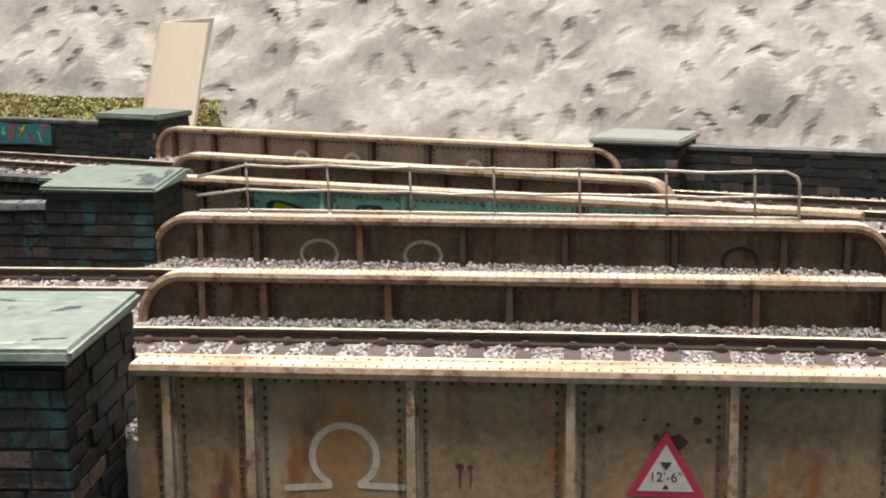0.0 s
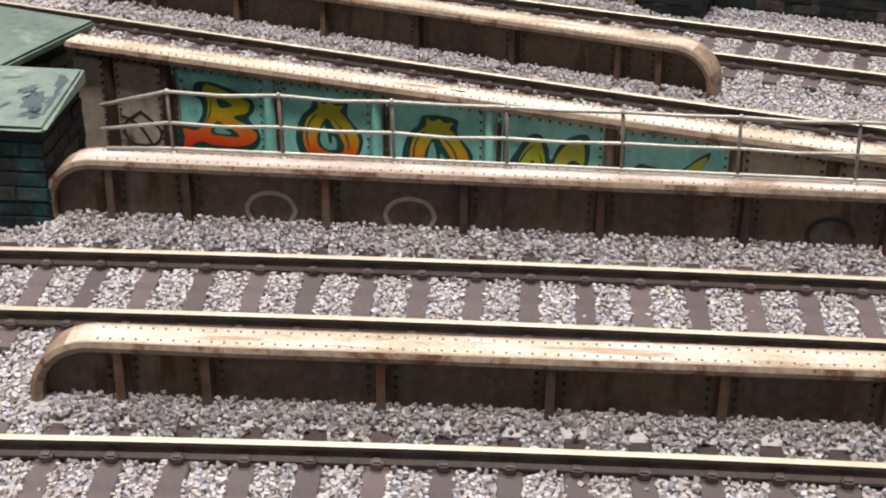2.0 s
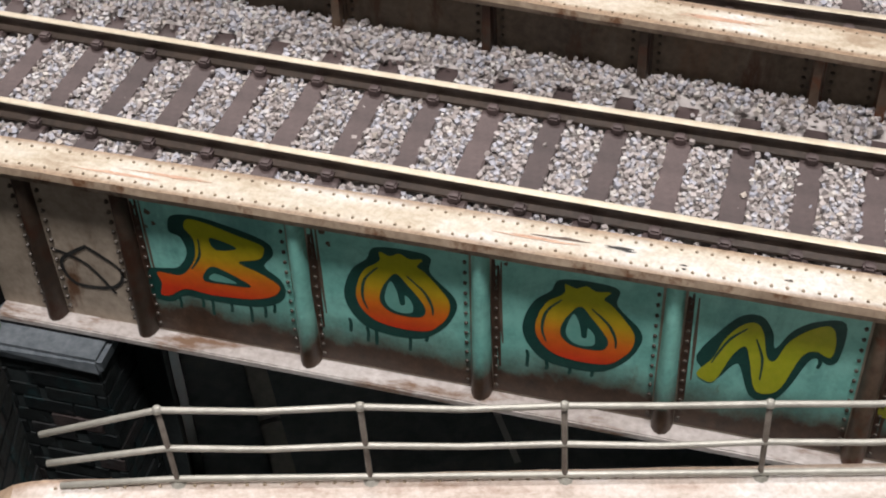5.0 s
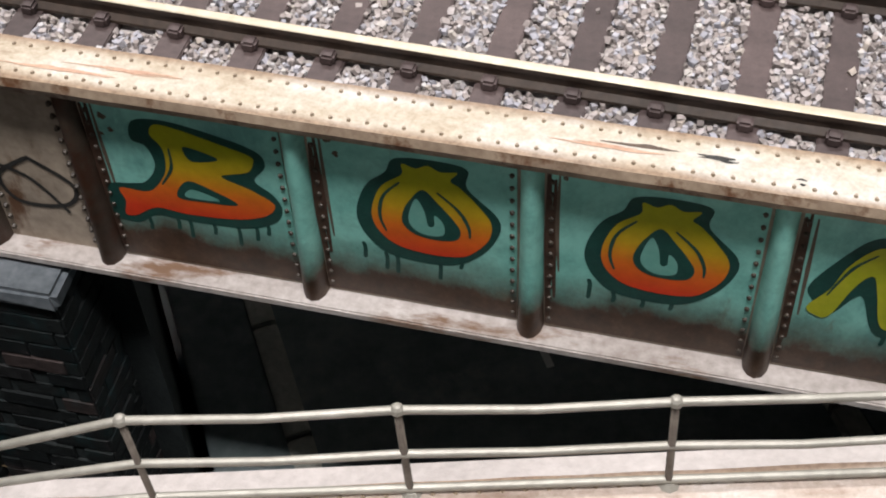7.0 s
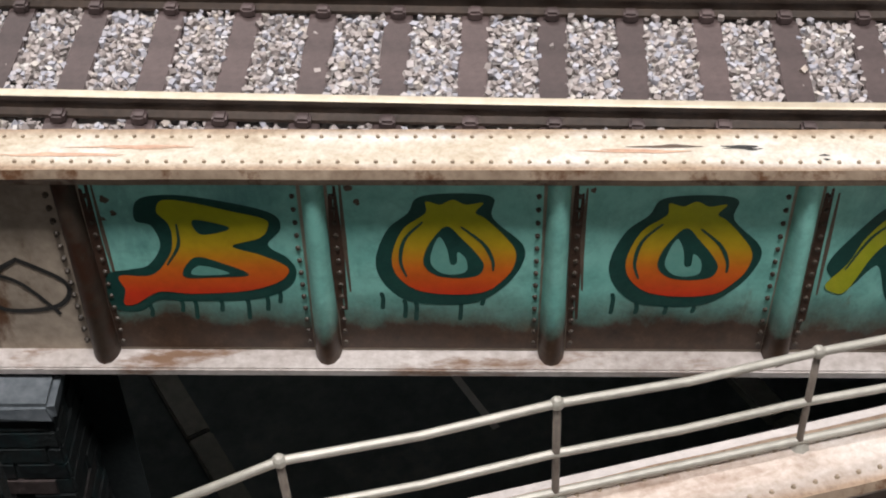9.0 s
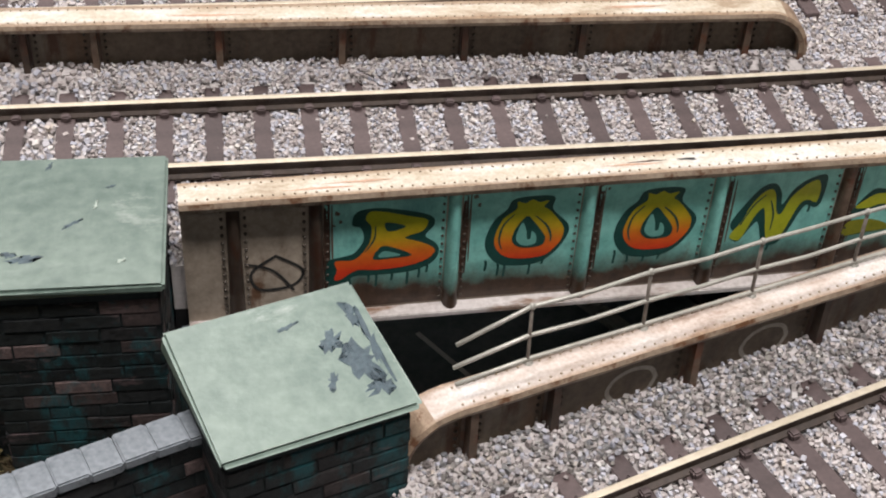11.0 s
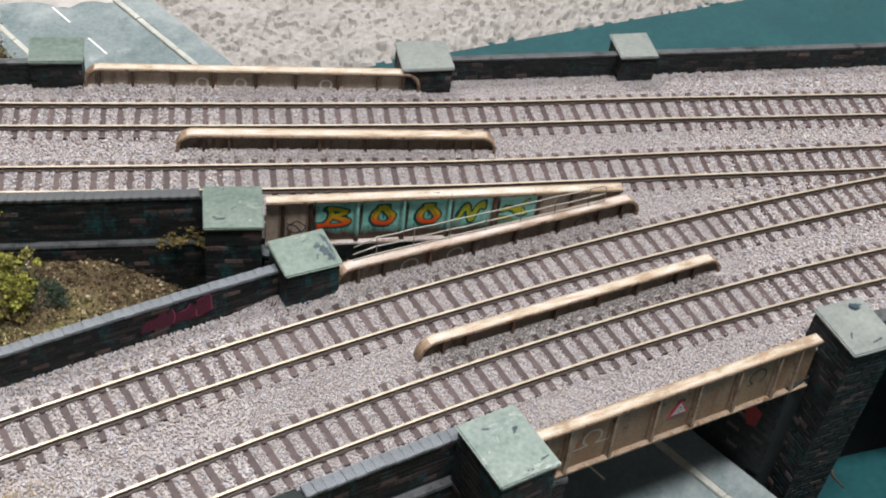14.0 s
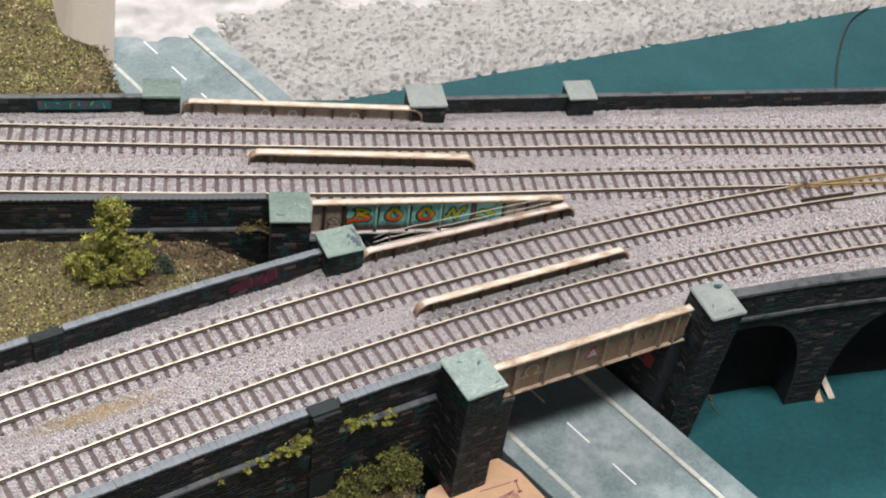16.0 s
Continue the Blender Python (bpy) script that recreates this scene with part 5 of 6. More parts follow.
for o, drop in ((0.9, 0.0), (21.3, -0.15)):
    def moved(pts):
        return [(51.0 + (x - 51.0) * 0.91 + o, z + drop) for x, z in pts]
    blob("graffiti_outline", moved(oh_back), -0.59, M_OUTLINE, DARK_LABEL)
    blob("graffiti_letter", moved(oh), -0.63, M_FADE, LETTER_LABEL)
    blob("graffiti_outline", moved([(50.6, -3.1), (49.2, -4.5), (48.4, -6.1), (48.4, -7.4), (49.5, -8.4), (51.5, -8.7), (53.5, -8.4), (54.1, -7.3), (53.4, -6.0), (52.0, -4.4)]), -0.66, M_OUTLINE, DARK_LABEL)
    blob("graffiti_core", moved([(49.9, -4.2), (49.2, -5.5), (49.0, -7.0), (49.8, -8.0), (51.1, -8.3), (52.4, -7.9), (52.4, -6.6), (51.6, -5.8), (51.5, -7.0), (50.9, -7.1), (50.6, -5.5)]), -0.69, M_PALETEAL)
    stroke("graffiti_line", [(x, z + Z) for x, z in moved([(48.3, -2.7), (46.6, -4.5), (46.1, -6.8), (46.6, -8.5)])], 0.36, -0.67, M_OUTLINE, GIRDER_G, False, 0.5)
    stroke("graffiti_line", [(x, z + Z) for x, z in moved([(52.0, -3.2), (54.0, -4.9), (54.9, -6.6), (55.0, -7.8)])], 0.36, -0.67, M_OUTLINE, GIRDER_G, False, 0.5)
# N
en = [(84.8, -9.3), (86.3, -7.0), (87.2, -4.4), (88.7, -2.2), (90.1, -1.6), (91.0, -2.7), (91.7, -5.6), (92.6, -6.0), (93.6, -3.4), (95.4, -1.4), (97.4, -0.5), (98.2, -2.2), (98.0, -4.4), (96.4, -3.9), (95.1, -5.0), (93.7, -9.4), (92.4, -10.6), (91.0, -10.2), (90.1, -6.7), (89.4, -4.8), (88.2, -6.3), (86.8, -10.0), (85.6, -10.2)]
blob("graffiti_outline", [(84.6, -6.9), (86.6, -3.4), (88.6, -1.0), (90.6, -0.7), (91.9, -2.4), (92.4, -4.4), (93.8, -1.9), (96.0, -0.2), (98.8, 0.1), (98.9, -4.2), (98.0, -5.4), (96.2, -5.0), (94.4, -9.4), (92.8, -11.6), (90.6, -11.2), (89.2, -7.6), (88.4, -7.6), (86.8, -9.8), (85.2, -8.6)], -0.59, M_OUTLINE, DARK_LABEL)
blob("graffiti_letter", en, -0.63, M_LIME, LETTER_LABEL)
stroke("graffiti_line", [(86.2, -7.6 + Z), (87.6, -4.4 + Z), (89.3, -2.5 + Z)], 0.3, -0.67, M_OUTLINE, GIRDER_G, False, 0.5)
stroke("graffiti_line", [(91.4, -8.8 + Z), (91.3, -6.0 + Z), (90.4, -3.6 + Z)], 0.3, -0.67, M_OUTLINE, GIRDER_G, False, 0.5)
# last, hook-shaped letter
kay = [(105.0, -5.9), (107.6, -3.9), (110.0, -3.8), (112.2, -4.3), (114.2, -3.4), (116.6, -1.4), (118.4, -0.4), (117.6, -2.4), (115.6, -4.6), (117.8, -6.8), (116.6, -8.2), (114.6, -8.6), (112.6, -8.0), (111.2, -6.2), (109.2, -5.6), (107.2, -6.2)]
blob("graffiti_outline", [(x - 0.5 if x < 112 else x + 0.5, z + (0.8 if z > -5 else -0.8)) for x, z in kay], -0.59, M_OUTLINE, DARK_LABEL)
blob("graffiti_letter", kay, -0.63, M_LIME, LETTER_LABEL)
blob("graffiti_letter", [(104.4, -8.6), (107.6, -8.2), (110.6, -9.0), (112.0, -10.2), (108.0, -10.6), (104.2, -11.0)], -0.63, M_LIMEDULL, LETTER_LABEL)
# dark brown runs right of the stiffeners and rust blots on the panels
for x in (19.5, 40.3, 61.0, 81.7, 102.5):
    for k in range(3):
        o = 1.45 + 0.45 * k + rnd.uniform(-0.1, 0.1)
        top_, low_ = rnd.uniform(17.5, 19.4), rnd.uniform(0.8, 3.0) + 2.4 * k
        stroke("rust_run", [(x + o, top_), (x + o + rnd.uniform(-0.1, 0.15), (top_ + low_) / 2), (x + o + 0.15, low_)], 0.8 - 0.2 * k, -0.57 - 0.002 * k, M_BLOT if k < 2 else M_BROWNMARK, GIRDER_G, False, 0.6, "dark brown run beside the stiffener")
for x, z, r in ((22.6, 17.0, 0.45), (23.2, 15.6, 0.3), (22.2, 15.0, 0.25), (43.4, 18.2, 0.5), (44.0, 16.8, 0.3), (63.8, 18.0, 0.3)):
    bm = bmesh.new()
    bm.faces.new([bm.verts.new((x + r * rnd.uniform(0.5, 1.3) * math.cos(k * 0.5236), -0.585, z + r * rnd.uniform(0.5, 1.3) * math.sin(k * 0.5236))) for k in range(12)])
    part("rust_blot", bm, M_BROWNMARK, GIRDER_G, "rust blot")
# black ring scrawl on the end panel, drips
stroke("graffiti_line", [(13.5, -6.9 + Z), (9.8, -9.6 + Z), (11.0, -12.6 + Z), (16.0, -12.2 + Z), (17.4, -9.6 + Z)], 0.45, -0.50, M_INK, GIRDER_G, True, label="black scrawl")
stroke("graffiti_line", [(9.0, -8.0 + Z), (13.0, -9.4 + Z), (16.0, -13.0 + Z)], 0.4, -0.53, M_INK, GIRDER_G, label="black scrawl")
for x, z in ((24.5, -12.0), (27.4, -11.3), (28.6, -11.3), (31.0, -11.3), (33.4, -11.3), (35.2, -10.8), (36.4, -10.2), (45.6, -10.6), (47.6, -11.4), (48.6, -11.4), (52.6, -11.4), (54.6, -10.6), (66.2, -10.6), (68.4, -11.6), (71.0, -11.6), (73.5, -11.4), (97.0, -4.8), (91.6, -11.4)):
    stroke("paint_drip", [(x, z + Z), (x + 0.1, z - 0.6 + Z), (x, z - rnd.uniform(1.0, 2.2) + Z)], 0.4, -0.58, M_OUTLINE, GIRDER_G)


# scuffs along the top flanges
def scuff(parent, x0, x1, y, w, z, m):
    for k in range(5 if x1 - x0 > 3 else 2):
        a = rnd.uniform(x0, x0 * 0.6 + x1 * 0.4)
        c = rnd.uniform(x0 * 0.4 + x1 * 0.6, x1)
        o, h = -y + rnd.uniform(-0.35, 0.35) * w, rnd.uniform(0.2, 0.5) * w
        ob = stroke("paint_scuff", [(a, o), ((a * 2 + c) / 3, o + rnd.uniform(-0.15, 0.15)), ((a + c * 2) / 3, o + rnd.uniform(-0.15, 0.15)), (c, o)], h, 0.0, m, parent, False, 0.85)
        ob.rotation_euler, ob.location = (-math.pi / 2, 0, 0), (0, 0, (z + 0.004 * k) * MM)


M_SCUFF = surface("pink_rust_scuff", (0.36, 0.19, 0.12), (0.60, 0.42, 0.30), 1500, 300, 0.5)
for x0, x1, y, w, m in ((14, 26, 0.6, 0.9, M_SCUFF), (20, 31, -0.2, 0.7, M_SCUFF), (62, 72, 0.1, 0.8, M_SCUFF), (65, 75, -0.3, 0.5, M_RIB), (73.5, 78, -0.3, 0.75, M_INK), (81.5, 83, 1.0, 0.8, M_INK), (92, 93.5, 0.6, 0.7, M_RIVET), (120, 121, 0.2, 0.6, M_INK)):
    scuff(GIRDER_G, x0, x1, y, w, 21.53, m)
for par, z, marks in ((GIRDER_M1, 12.63, ((62, 80, -0.3, 1.3), (66, 82, 0.4, 1.0), (20, 30, 0.2, 0.8), (104, 116, 0.2, 0.7))), (GIRDER_N, 26.23, ((60, 80, 0.3, 1.0), (20, 33, -0.5, 0.8), (101, 115, 0.2, 0.8))), (GIRDER_M2, 14.03, ((36, 52, 0.2, 0.9), (110, 124, -0.3, 0.9)))):
    for x0, x1, y, w in marks:
        scuff(par, x0, x1, y, w, z, M_SCUFF)
for x0, x1, y, w in ((36, 45, 0.9, 0.7), (52, 58, -1.2, 0.6), (93, 99, 1.0, 0.5)):
    scuff(GIRDER_M1, x0, x1, y, w, 12.66, M_CHALK)


def omega(parent, x, z, r, tail, m=None, w=0.8):
    pts = [(x + r * math.cos(radians(a)), z + r * math.sin(radians(a))) for a in range(-60, 241, 30)]
    stroke("chalk_mark", [(x - r - tail, z - r * 1.05), (x - r * 0.5, z - r * 0.95)], w, -0.47, m or M_CHALK, parent, label="pale chalk mark")
    stroke("chalk_mark", pts, w, -0.46, m or M_CHALK, parent, label="pale chalk ring")
    if tail:
        stroke("chalk_mark", [(x + r * 0.5, z - r * 0.9), (x + r + tail, z - r * 0.95)], w, -0.48, m or M_CHALK, parent, label="pale chalk mark")


omega(GIRDER_N, 27.3, 13.8, 4.2, 3.4, M_CHALKDULL, 0.9)
omega(GIRDER_N, 108, 14.9, 4.0, 0.0, M_INK, 0.8)
for x in (55.6, 73.8, 115.4):
    omega(GIRDER_F, x, 9.4, 2.7, 1.3, None, 1.05)
for x in (35.2, 56.7):
    ring = [(x + 3.8 * math.cos(k * 0.7854), 4.6 + 2.9 * math.sin(k * 0.7854)) for k in range(8)]
    stroke("chalk_mark", ring, 0.7, -0.46, M_CHALKDULL, GIRDER_R, True, label="faint chalk ring")
ring = [(119.8 + 3.4 * math.cos(k * 0.7854), 4.4 + 2.8 * math.sin(k * 0.7854)) for k in range(8)]
stroke("paint_mark", ring[:6], 0.8, -0.46, M_INK, GIRDER_R, label="black paint scrawl")
for x, z, r in ((60.1, 13.9, 0.55), (72.2, 15.2, 0.6), (73.7, 12.6, 0.4), (69.9, 12.4, 1.1), (65.6, 15.2, 0.25), (68.6, 14.6, 0.3), (67.2, 12.8, 0.5), (42.2, 8.3, 0.5), (43.6, 8.3, 0.45)):
    bm = bmesh.new()
    bm.faces.new([bm.verts.new((x + r * rnd.uniform(0.7, 1.2) * math.cos(k * 0.698), -0.46, z + 4.4 + r * rnd.uniform(0.7, 1.2) * math.sin(k * 0.698))) for k in range(9)])
    part("rust_blot", bm, M_BLOT, GIRDER_N, "dark rust blot")
# thin rust runs below the paired blots
for x in (42.2, 43.6):
    stroke("rust_run", [(x, 12.6), (x + 0.1, 11.4), (x, 9.8)], 0.4, -0.45, M_RIB, GIRDER_N, False, 0.6)


# ---- height sign on the front girder ----
def sign():
    dx, dy = 214 - 84, -97.5 + 141
    a = math.atan2(dy, dx)
    x, y = 68.4 * math.cos(a) + 1.0 * math.sin(a), 68.4 * math.sin(a) - 1.0 * math.cos(a)
    th = empty("height_sign", at(84 + x, -141 + y, -8.7, math.degrees(a)), "red and white triangular low-bridge height sign", "road sign")

    def tri(s, y0, y1, lift):
        bm = bmesh.new()
        c = [(-4.9 * s, lift), (4.9 * s, lift), (0, lift + 8.6 * s)]
        lo = [bm.verts.new((px, y0, pz)) for px, pz in c]
        hi = [bm.verts.new((px, y1, pz)) for px, pz in c]
        bm.faces.new(lo)
        bm.faces.new(hi)
        for i in range(3):
            j = (i + 1) % 3
            bm.faces.new((lo[i], lo[j], hi[j], hi[i]))
        return bm

    part("border", tri(1.0, -0.1, 0.35, 0), M_RED, th, "red border")
    part("face", tri(0.72, -0.16, -0.1, 0.75), M_SIGNWHITE, th, "white sign face")
    for c in ([(-0.75, 4.6), (0.75, 4.6), (0, 3.5)], [(-0.45, 1.05), (0.45, 1.05), (0, 1.75)]):
        bm = bmesh.new()
        bm.faces.new([bm.verts.new((px, -0.2, pz)) for px, pz in c])
        part("arrow", bm, M_INK, th, "black arrow")
    cu = bpy.data.curves.new("height_text", "FONT")
    cu.body, cu.size, cu.align_x = "12'-6\"", 0.0018, "CENTER"
    tmp = bpy.data.objects.new("height_text", cu)
    me = bpy.data.meshes.new_from_object(tmp)
    bpy.data.objects.remove(tmp)
    me.materials.clear()
    ob = link_mesh("lettering", me, M_INK, th, "black lettering reading 12'-6\"")
    ob.location, ob.rotation_euler = (0, -0.2 * MM, 2.05 * MM), (math.pi / 2, 0, 0)


sign()


# ---- wall graffiti ----
M_REDTAG = surface("dull_red_paint", (0.16, 0.01, 0.012), (0.31, 0.022, 0.025), 1200, 200, 0.6)


def wall_tag(f, x0, x1, z0, z1, off, base, line, label, letters=5):
    xm = (x0 + x1) / 2
    d = math.atan2(f(xm + 1) - f(xm - 1), 2)
    y = f(xm)
    th = empty("wall_graffiti", at(xm + math.sin(d) * off, y - math.cos(d) * off, z0, math.degrees(d)), label, "graffiti")
    w, h = (x1 - x0) / math.cos(d), z1 - z0
    bm = bmesh.new()
    n = 14
    bm.faces.new([bm.verts.new((-w / 2 + w * k / n, 0, rnd.uniform(-0.2, 0.3))) for k in range(n + 1)] + [bm.verts.new((w / 2 - w * k / n, 0, h + rnd.uniform(-0.6, 0.2))) for k in range(n + 1)])
    part("paint_ground", bm, base, th)
    for k in range(letters):
        x = -w / 2 + w * (k + 0.5) / letters
        s = w / letters * 0.35
        pts = [(x + s * rnd.uniform(-1.2, 1.2), h * rnd.uniform(0.1, 0.9)) for q in range(rnd.randint(3, 5))]
        stroke("paint_line", pts, rnd.uniform(0.3, 0.9), -0.05 - 0.01 * k, line[k % len(line)], th)


def purple_tag():
    xm = -45.3
    d = math.atan2(wall_b(xm + 1) - wall_b(xm - 1), 2)
    th = empty("wall_graffiti", at(xm + math.sin(d) * 2.2, wall_b(xm) - math.cos(d) * 2.2, -2.9, math.degrees(d)), "dark maroon letters with magenta edges on the parapet wall", "graffiti")
    for pts in ([(-15, 0.3), (-14.6, 3.2), (-12.4, 3.6), (-11.6, 2.2), (-10.6, 2.6), (-10, 0.5), (-12, 0)], [(-8.6, 0), (-9.4, 4.6), (-6, 5.0), (-5.6, 3.2), (-4.2, 4.8), (-2.6, 4.7), (-3, 0.4), (-5, 0)], [(-2.4, 0.2), (-2.2, 3.0), (2.6, 3.4), (4.4, 4.9), (6.0, 4.4), (4.4, 2.8), (6.6, 2.6), (6.8, 0.2)], [(7.4, 0.3), (7.0, 5.0), (9.4, 5.6), (12.6, 5.6), (13.4, 0.8), (10, 0.2)]):
        bm = bmesh.new()
        bm.faces.new([bm.verts.new((x, 0, z * 1.7)) for x, z in pts])
        bmesh.ops.triangulate(bm, faces=bm.faces)
        part("painted_letter", bm, M_PURPLE, th)
    bm = bmesh.new()
    bm.faces.new([bm.verts.new((x, 0.05, z * 1.7)) for x, z in ((-17, 0), (-15.6, 2.6), (-9, 3.9), (-3, 3.6), (3, 3.2), (6.8, 4.2), (12.6, 5.2), (13.4, 0.6), (6, -0.1))])
    bmesh.ops.triangulate(bm, faces=bm.faces)
    part("paint_ground", bm, M_PURPLE, th)
    for pts in ([(7.2, 5.2), (10, 5.8), (12.8, 5.7), (13.5, 1.0)], [(-0.5, 3.2), (2.6, 3.6), (4.4, 5.0)], [(-3, 0.5), (-2.4, 3.0), (-3.6, 4.8)], [(6.8, 2.6), (6.9, 0.4), (8.0, 0.3)]):
        stroke("paint_line", [(x, z * 1.7) for x, z in pts], 0.38, -0.04, M_PINK, th)


purple_tag()
wall_tag(wall_back_left, -177, -130, 0.5, 8.0, 3.5, M_BLUEGRAF, [M_RED, M_LIME, M_RED, M_PALETEAL], "blue-green, yellow and red graffiti on the back wall", 13)

# ---- handrail on the girder ----
def wire(name, pts, r, m, parent):
    ln = [Vector(p) for p in pts]
    bm = bmesh.new()
    prev = None
    for i, p in enumerate(ln):
        d = (ln[min(i + 1, len(ln) - 1)] - ln[max(i - 1, 0)]).normalized()
        u = d.orthogonal().normalized()
        u = (Vector((0, 0, 1)) - d * d.z).normalized() if abs(d.z) < 0.95 else Vector((1, 0, 0))
        w = d.cross(u).normalized()
        ring = [bm.verts.new(p + (u * math.cos(k * 1.0472) + w * math.sin(k * 1.0472)) * r) for k in range(6)]
        if prev:
            for k in range(6):
                bm.faces.new((prev[k], prev[(k + 1) % 6], ring[(k + 1) % 6], ring[k]))
        else:
            bm.faces.new(ring)
        prev = ring
    bm.faces.new(prev[::-1])
    return part(name, bm, m, parent, "", True)


RAIL = empty("handrail", at(18.6, -44.5, 8.6, math.degrees(math.atan2(41.1, 143.2))), "thin grey wire handrail with seven posts along the girder", "handrail")
posts = [19.6 + 17.1 * k for k in range(7)]
py = [1.9 - 0.2 * k for k in range(7)]
tops = [9.9, 10.0, 9.8, 9.7, 9.7, 9.7, 9.7]
for x, y, t in zip(posts, py, tops):
    ob = wire("post", [(x + 0.35, y, 0.0), (x + 0.25, y, 1.2), (x, y, t)], 0.27, M_POST, RAIL)
    bm = bmesh.new()
    bmesh.ops.create_uvsphere(bm, u_segments=8, v_segments=6, radius=0.48)
    bmesh.ops.translate(bm, verts=bm.verts, vec=(x, y, t))
    part("knuckle", bm, M_WIRE, ob)
    bm = bmesh.new()
    bmesh.ops.create_cone(bm, cap_ends=True, segments=8, radius1=0.75, radius2=0.4, depth=0.35)
    bmesh.ops.translate(bm, verts=bm.verts, vec=(x + 0.35, y, 0.17))
    part("foot", bm, M_WIRE, ob)
for nm, fr in (("top_rail", 1.0), ("middle_rail", 0.49), ("bottom_rail", 0.06)):
    pts = []
    start = {1.0: (9.2, 1.6, 7.4), 0.49: (9.0, 1.6, 3.5), 0.06: (9.5, 1.6, 0.35)}[fr]
    pts.append(start)
    for k in range(7):
        if k:
            xm = (posts[k] + posts[k - 1]) / 2
            pts.append((xm, (py[k] + py[k - 1]) / 2, (tops[k] + tops[k - 1]) / 2 * fr - rnd.uniform(0.1, 0.4) * (fr > 0.1)))
        pts.append((posts[k], py[k], tops[k] * fr))
    e = posts[-1]
    pts += [(e + 6, py[-1], tops[-1] * fr)]
    if fr == 1.0:
        pts += [(e + 8, py[-1], 8.8), (e + 8.6, py[-1], 7.4), (e + 8.7, py[-1], 0.2)]
    else:
        pts += [(e + 8.6, py[-1], tops[-1] * fr)]
    wire(nm, pts, 0.3, M_WIRE, RAIL)

# ---- loose things ----
CARD = empty("cardboard_sheet", at(89.9, -163.3, -76.2, 33), "brown cardboard sheet with purple pen scribbles by the pier", "cardboard")
bm = bmesh.new()
prism(bm, [(-44, -40), (22, -40), (24, 0), (20, 16), (3, 20), (-14, 20), (-30, 22), (-44, 14)], 0, 0.8)
part("board", bm, M_CARD, CARD)


def flat_stroke(name, pts, width, z, m, parent):
    ob = stroke(name, pts, width, 0.0, m, parent)
    ob.rotation_euler, ob.location = (-math.pi / 2, 0, 0), (0, 0, z * MM)
    return ob


def scribble(pts, w=0.6):
    flat_stroke("pen_stroke", [(x, -y) for x, y in pts], w, 0.9, M_PEN, CARD)


for pts in ([(1, 9), (0, 15), (8, 18), (10, 10), (1, 9)], [(2, 9.5), (3, 15), (4.5, 10)], [(4.5, 10), (5, 16)], [(5, 13), (7, 13)], [(7, 10), (7.4, 17)], [(8.6, 10), (9, 17)], [(0, 7.5), (11, 8.6)], [(0, 17), (9, 19.5)]):
    scribble(pts)
scribble([(13.5, 11), (17, 4)], 0.6)
scribble([(12.6, 11), (14.6, 11.4)], 1.2)
scribble([(16, 3.8), (18, 4.2)], 1.2)
scribble([(-6, -3), (14, 3)], 0.5)

TWIG = empty("twig", at(262.2, -63, -111, -85), "thin brown twig lying under the viaduct arch", "stick")
bm = bmesh.new()
for a_, c_, w_ in ((0, 9, 0.9), (7, 15, 0.6), (15, 22, 0.45)):
    box(bm, a_, c_, -w_, w_, 0, w_ * 1.6, 0.15)
for q in bm.verts:
    q.co.y += 1.2 * math.sin(q.co.x * 0.35)
part("stem", bm, M_BARK, TWIG)
M_SPLINT = surface("grey_weathered_split_wood", (0.36, 0.30, 0.24), (0.60, 0.54, 0.46), 700, 90, 0.7, 0, 0.4, (0.2, 0.13, 0.08), 0.6, (6, 1, 1))
SPLINT = empty("wood_splint", at(348.5, -75.5, -111, 10), "split pale wooden stick leaning at the viaduct arch", "stick")
for dx, dy, l, r, m in ((0.5, 0, 24, 1.9, M_SPLINT), (-9.0, -1, 14, 2.2, M_WOOD)):
    bm = bmesh.new()
    box(bm, -r, r, 0, l, 0, 1.6, 0.3)
    for q in bm.verts:
        q.co.x += 0.8 * math.sin(q.co.y * 0.5) + (rnd.uniform(-1.4, 1.4) if q.co.y < 1 or q.co.y > l - 1 else 0)
        q.co.z += 0.4 * q.co.y
    bmesh.ops.translate(bm, verts=bm.verts, vec=(dx, dy, 0))
    part("splinter", bm, m, SPLINT)

CABLE = empty("cable", at(0, 0, -78.4), "thin black cable looping over the teal board", "cable")
cu_pts = [(451, 212), (456, 237), (475, 281.5), (500, 325), (526, 349), (553, 364), (650, 390)]
wire("cord", [(p.x, p.y, 0.9) for p in smooth_line(cu_pts)], 0.9, M_INK, CABLE)

v, f = [], []
for k in range(40):
    x, y = rnd.gauss(59.7, 5), rnd.gauss(92.6, 1.6)
    v += [(x - 0.8, y, -4.3), (x + 0.9, y + 0.3, -4.1), (x, y + 0.9, -3.9), (x + 0.2, y + 0.2, -3.3)]
    b0 = len(v) - 4
    f += [(b0, b0 + 1, b0 + 3), (b0 + 1, b0 + 2, b0 + 3), (b0 + 2, b0, b0 + 3)]
tagged(raw("spilt_sand", v, f, M_LINE), "small spill of yellow sand on the ballast", "sand", kind="stuff")


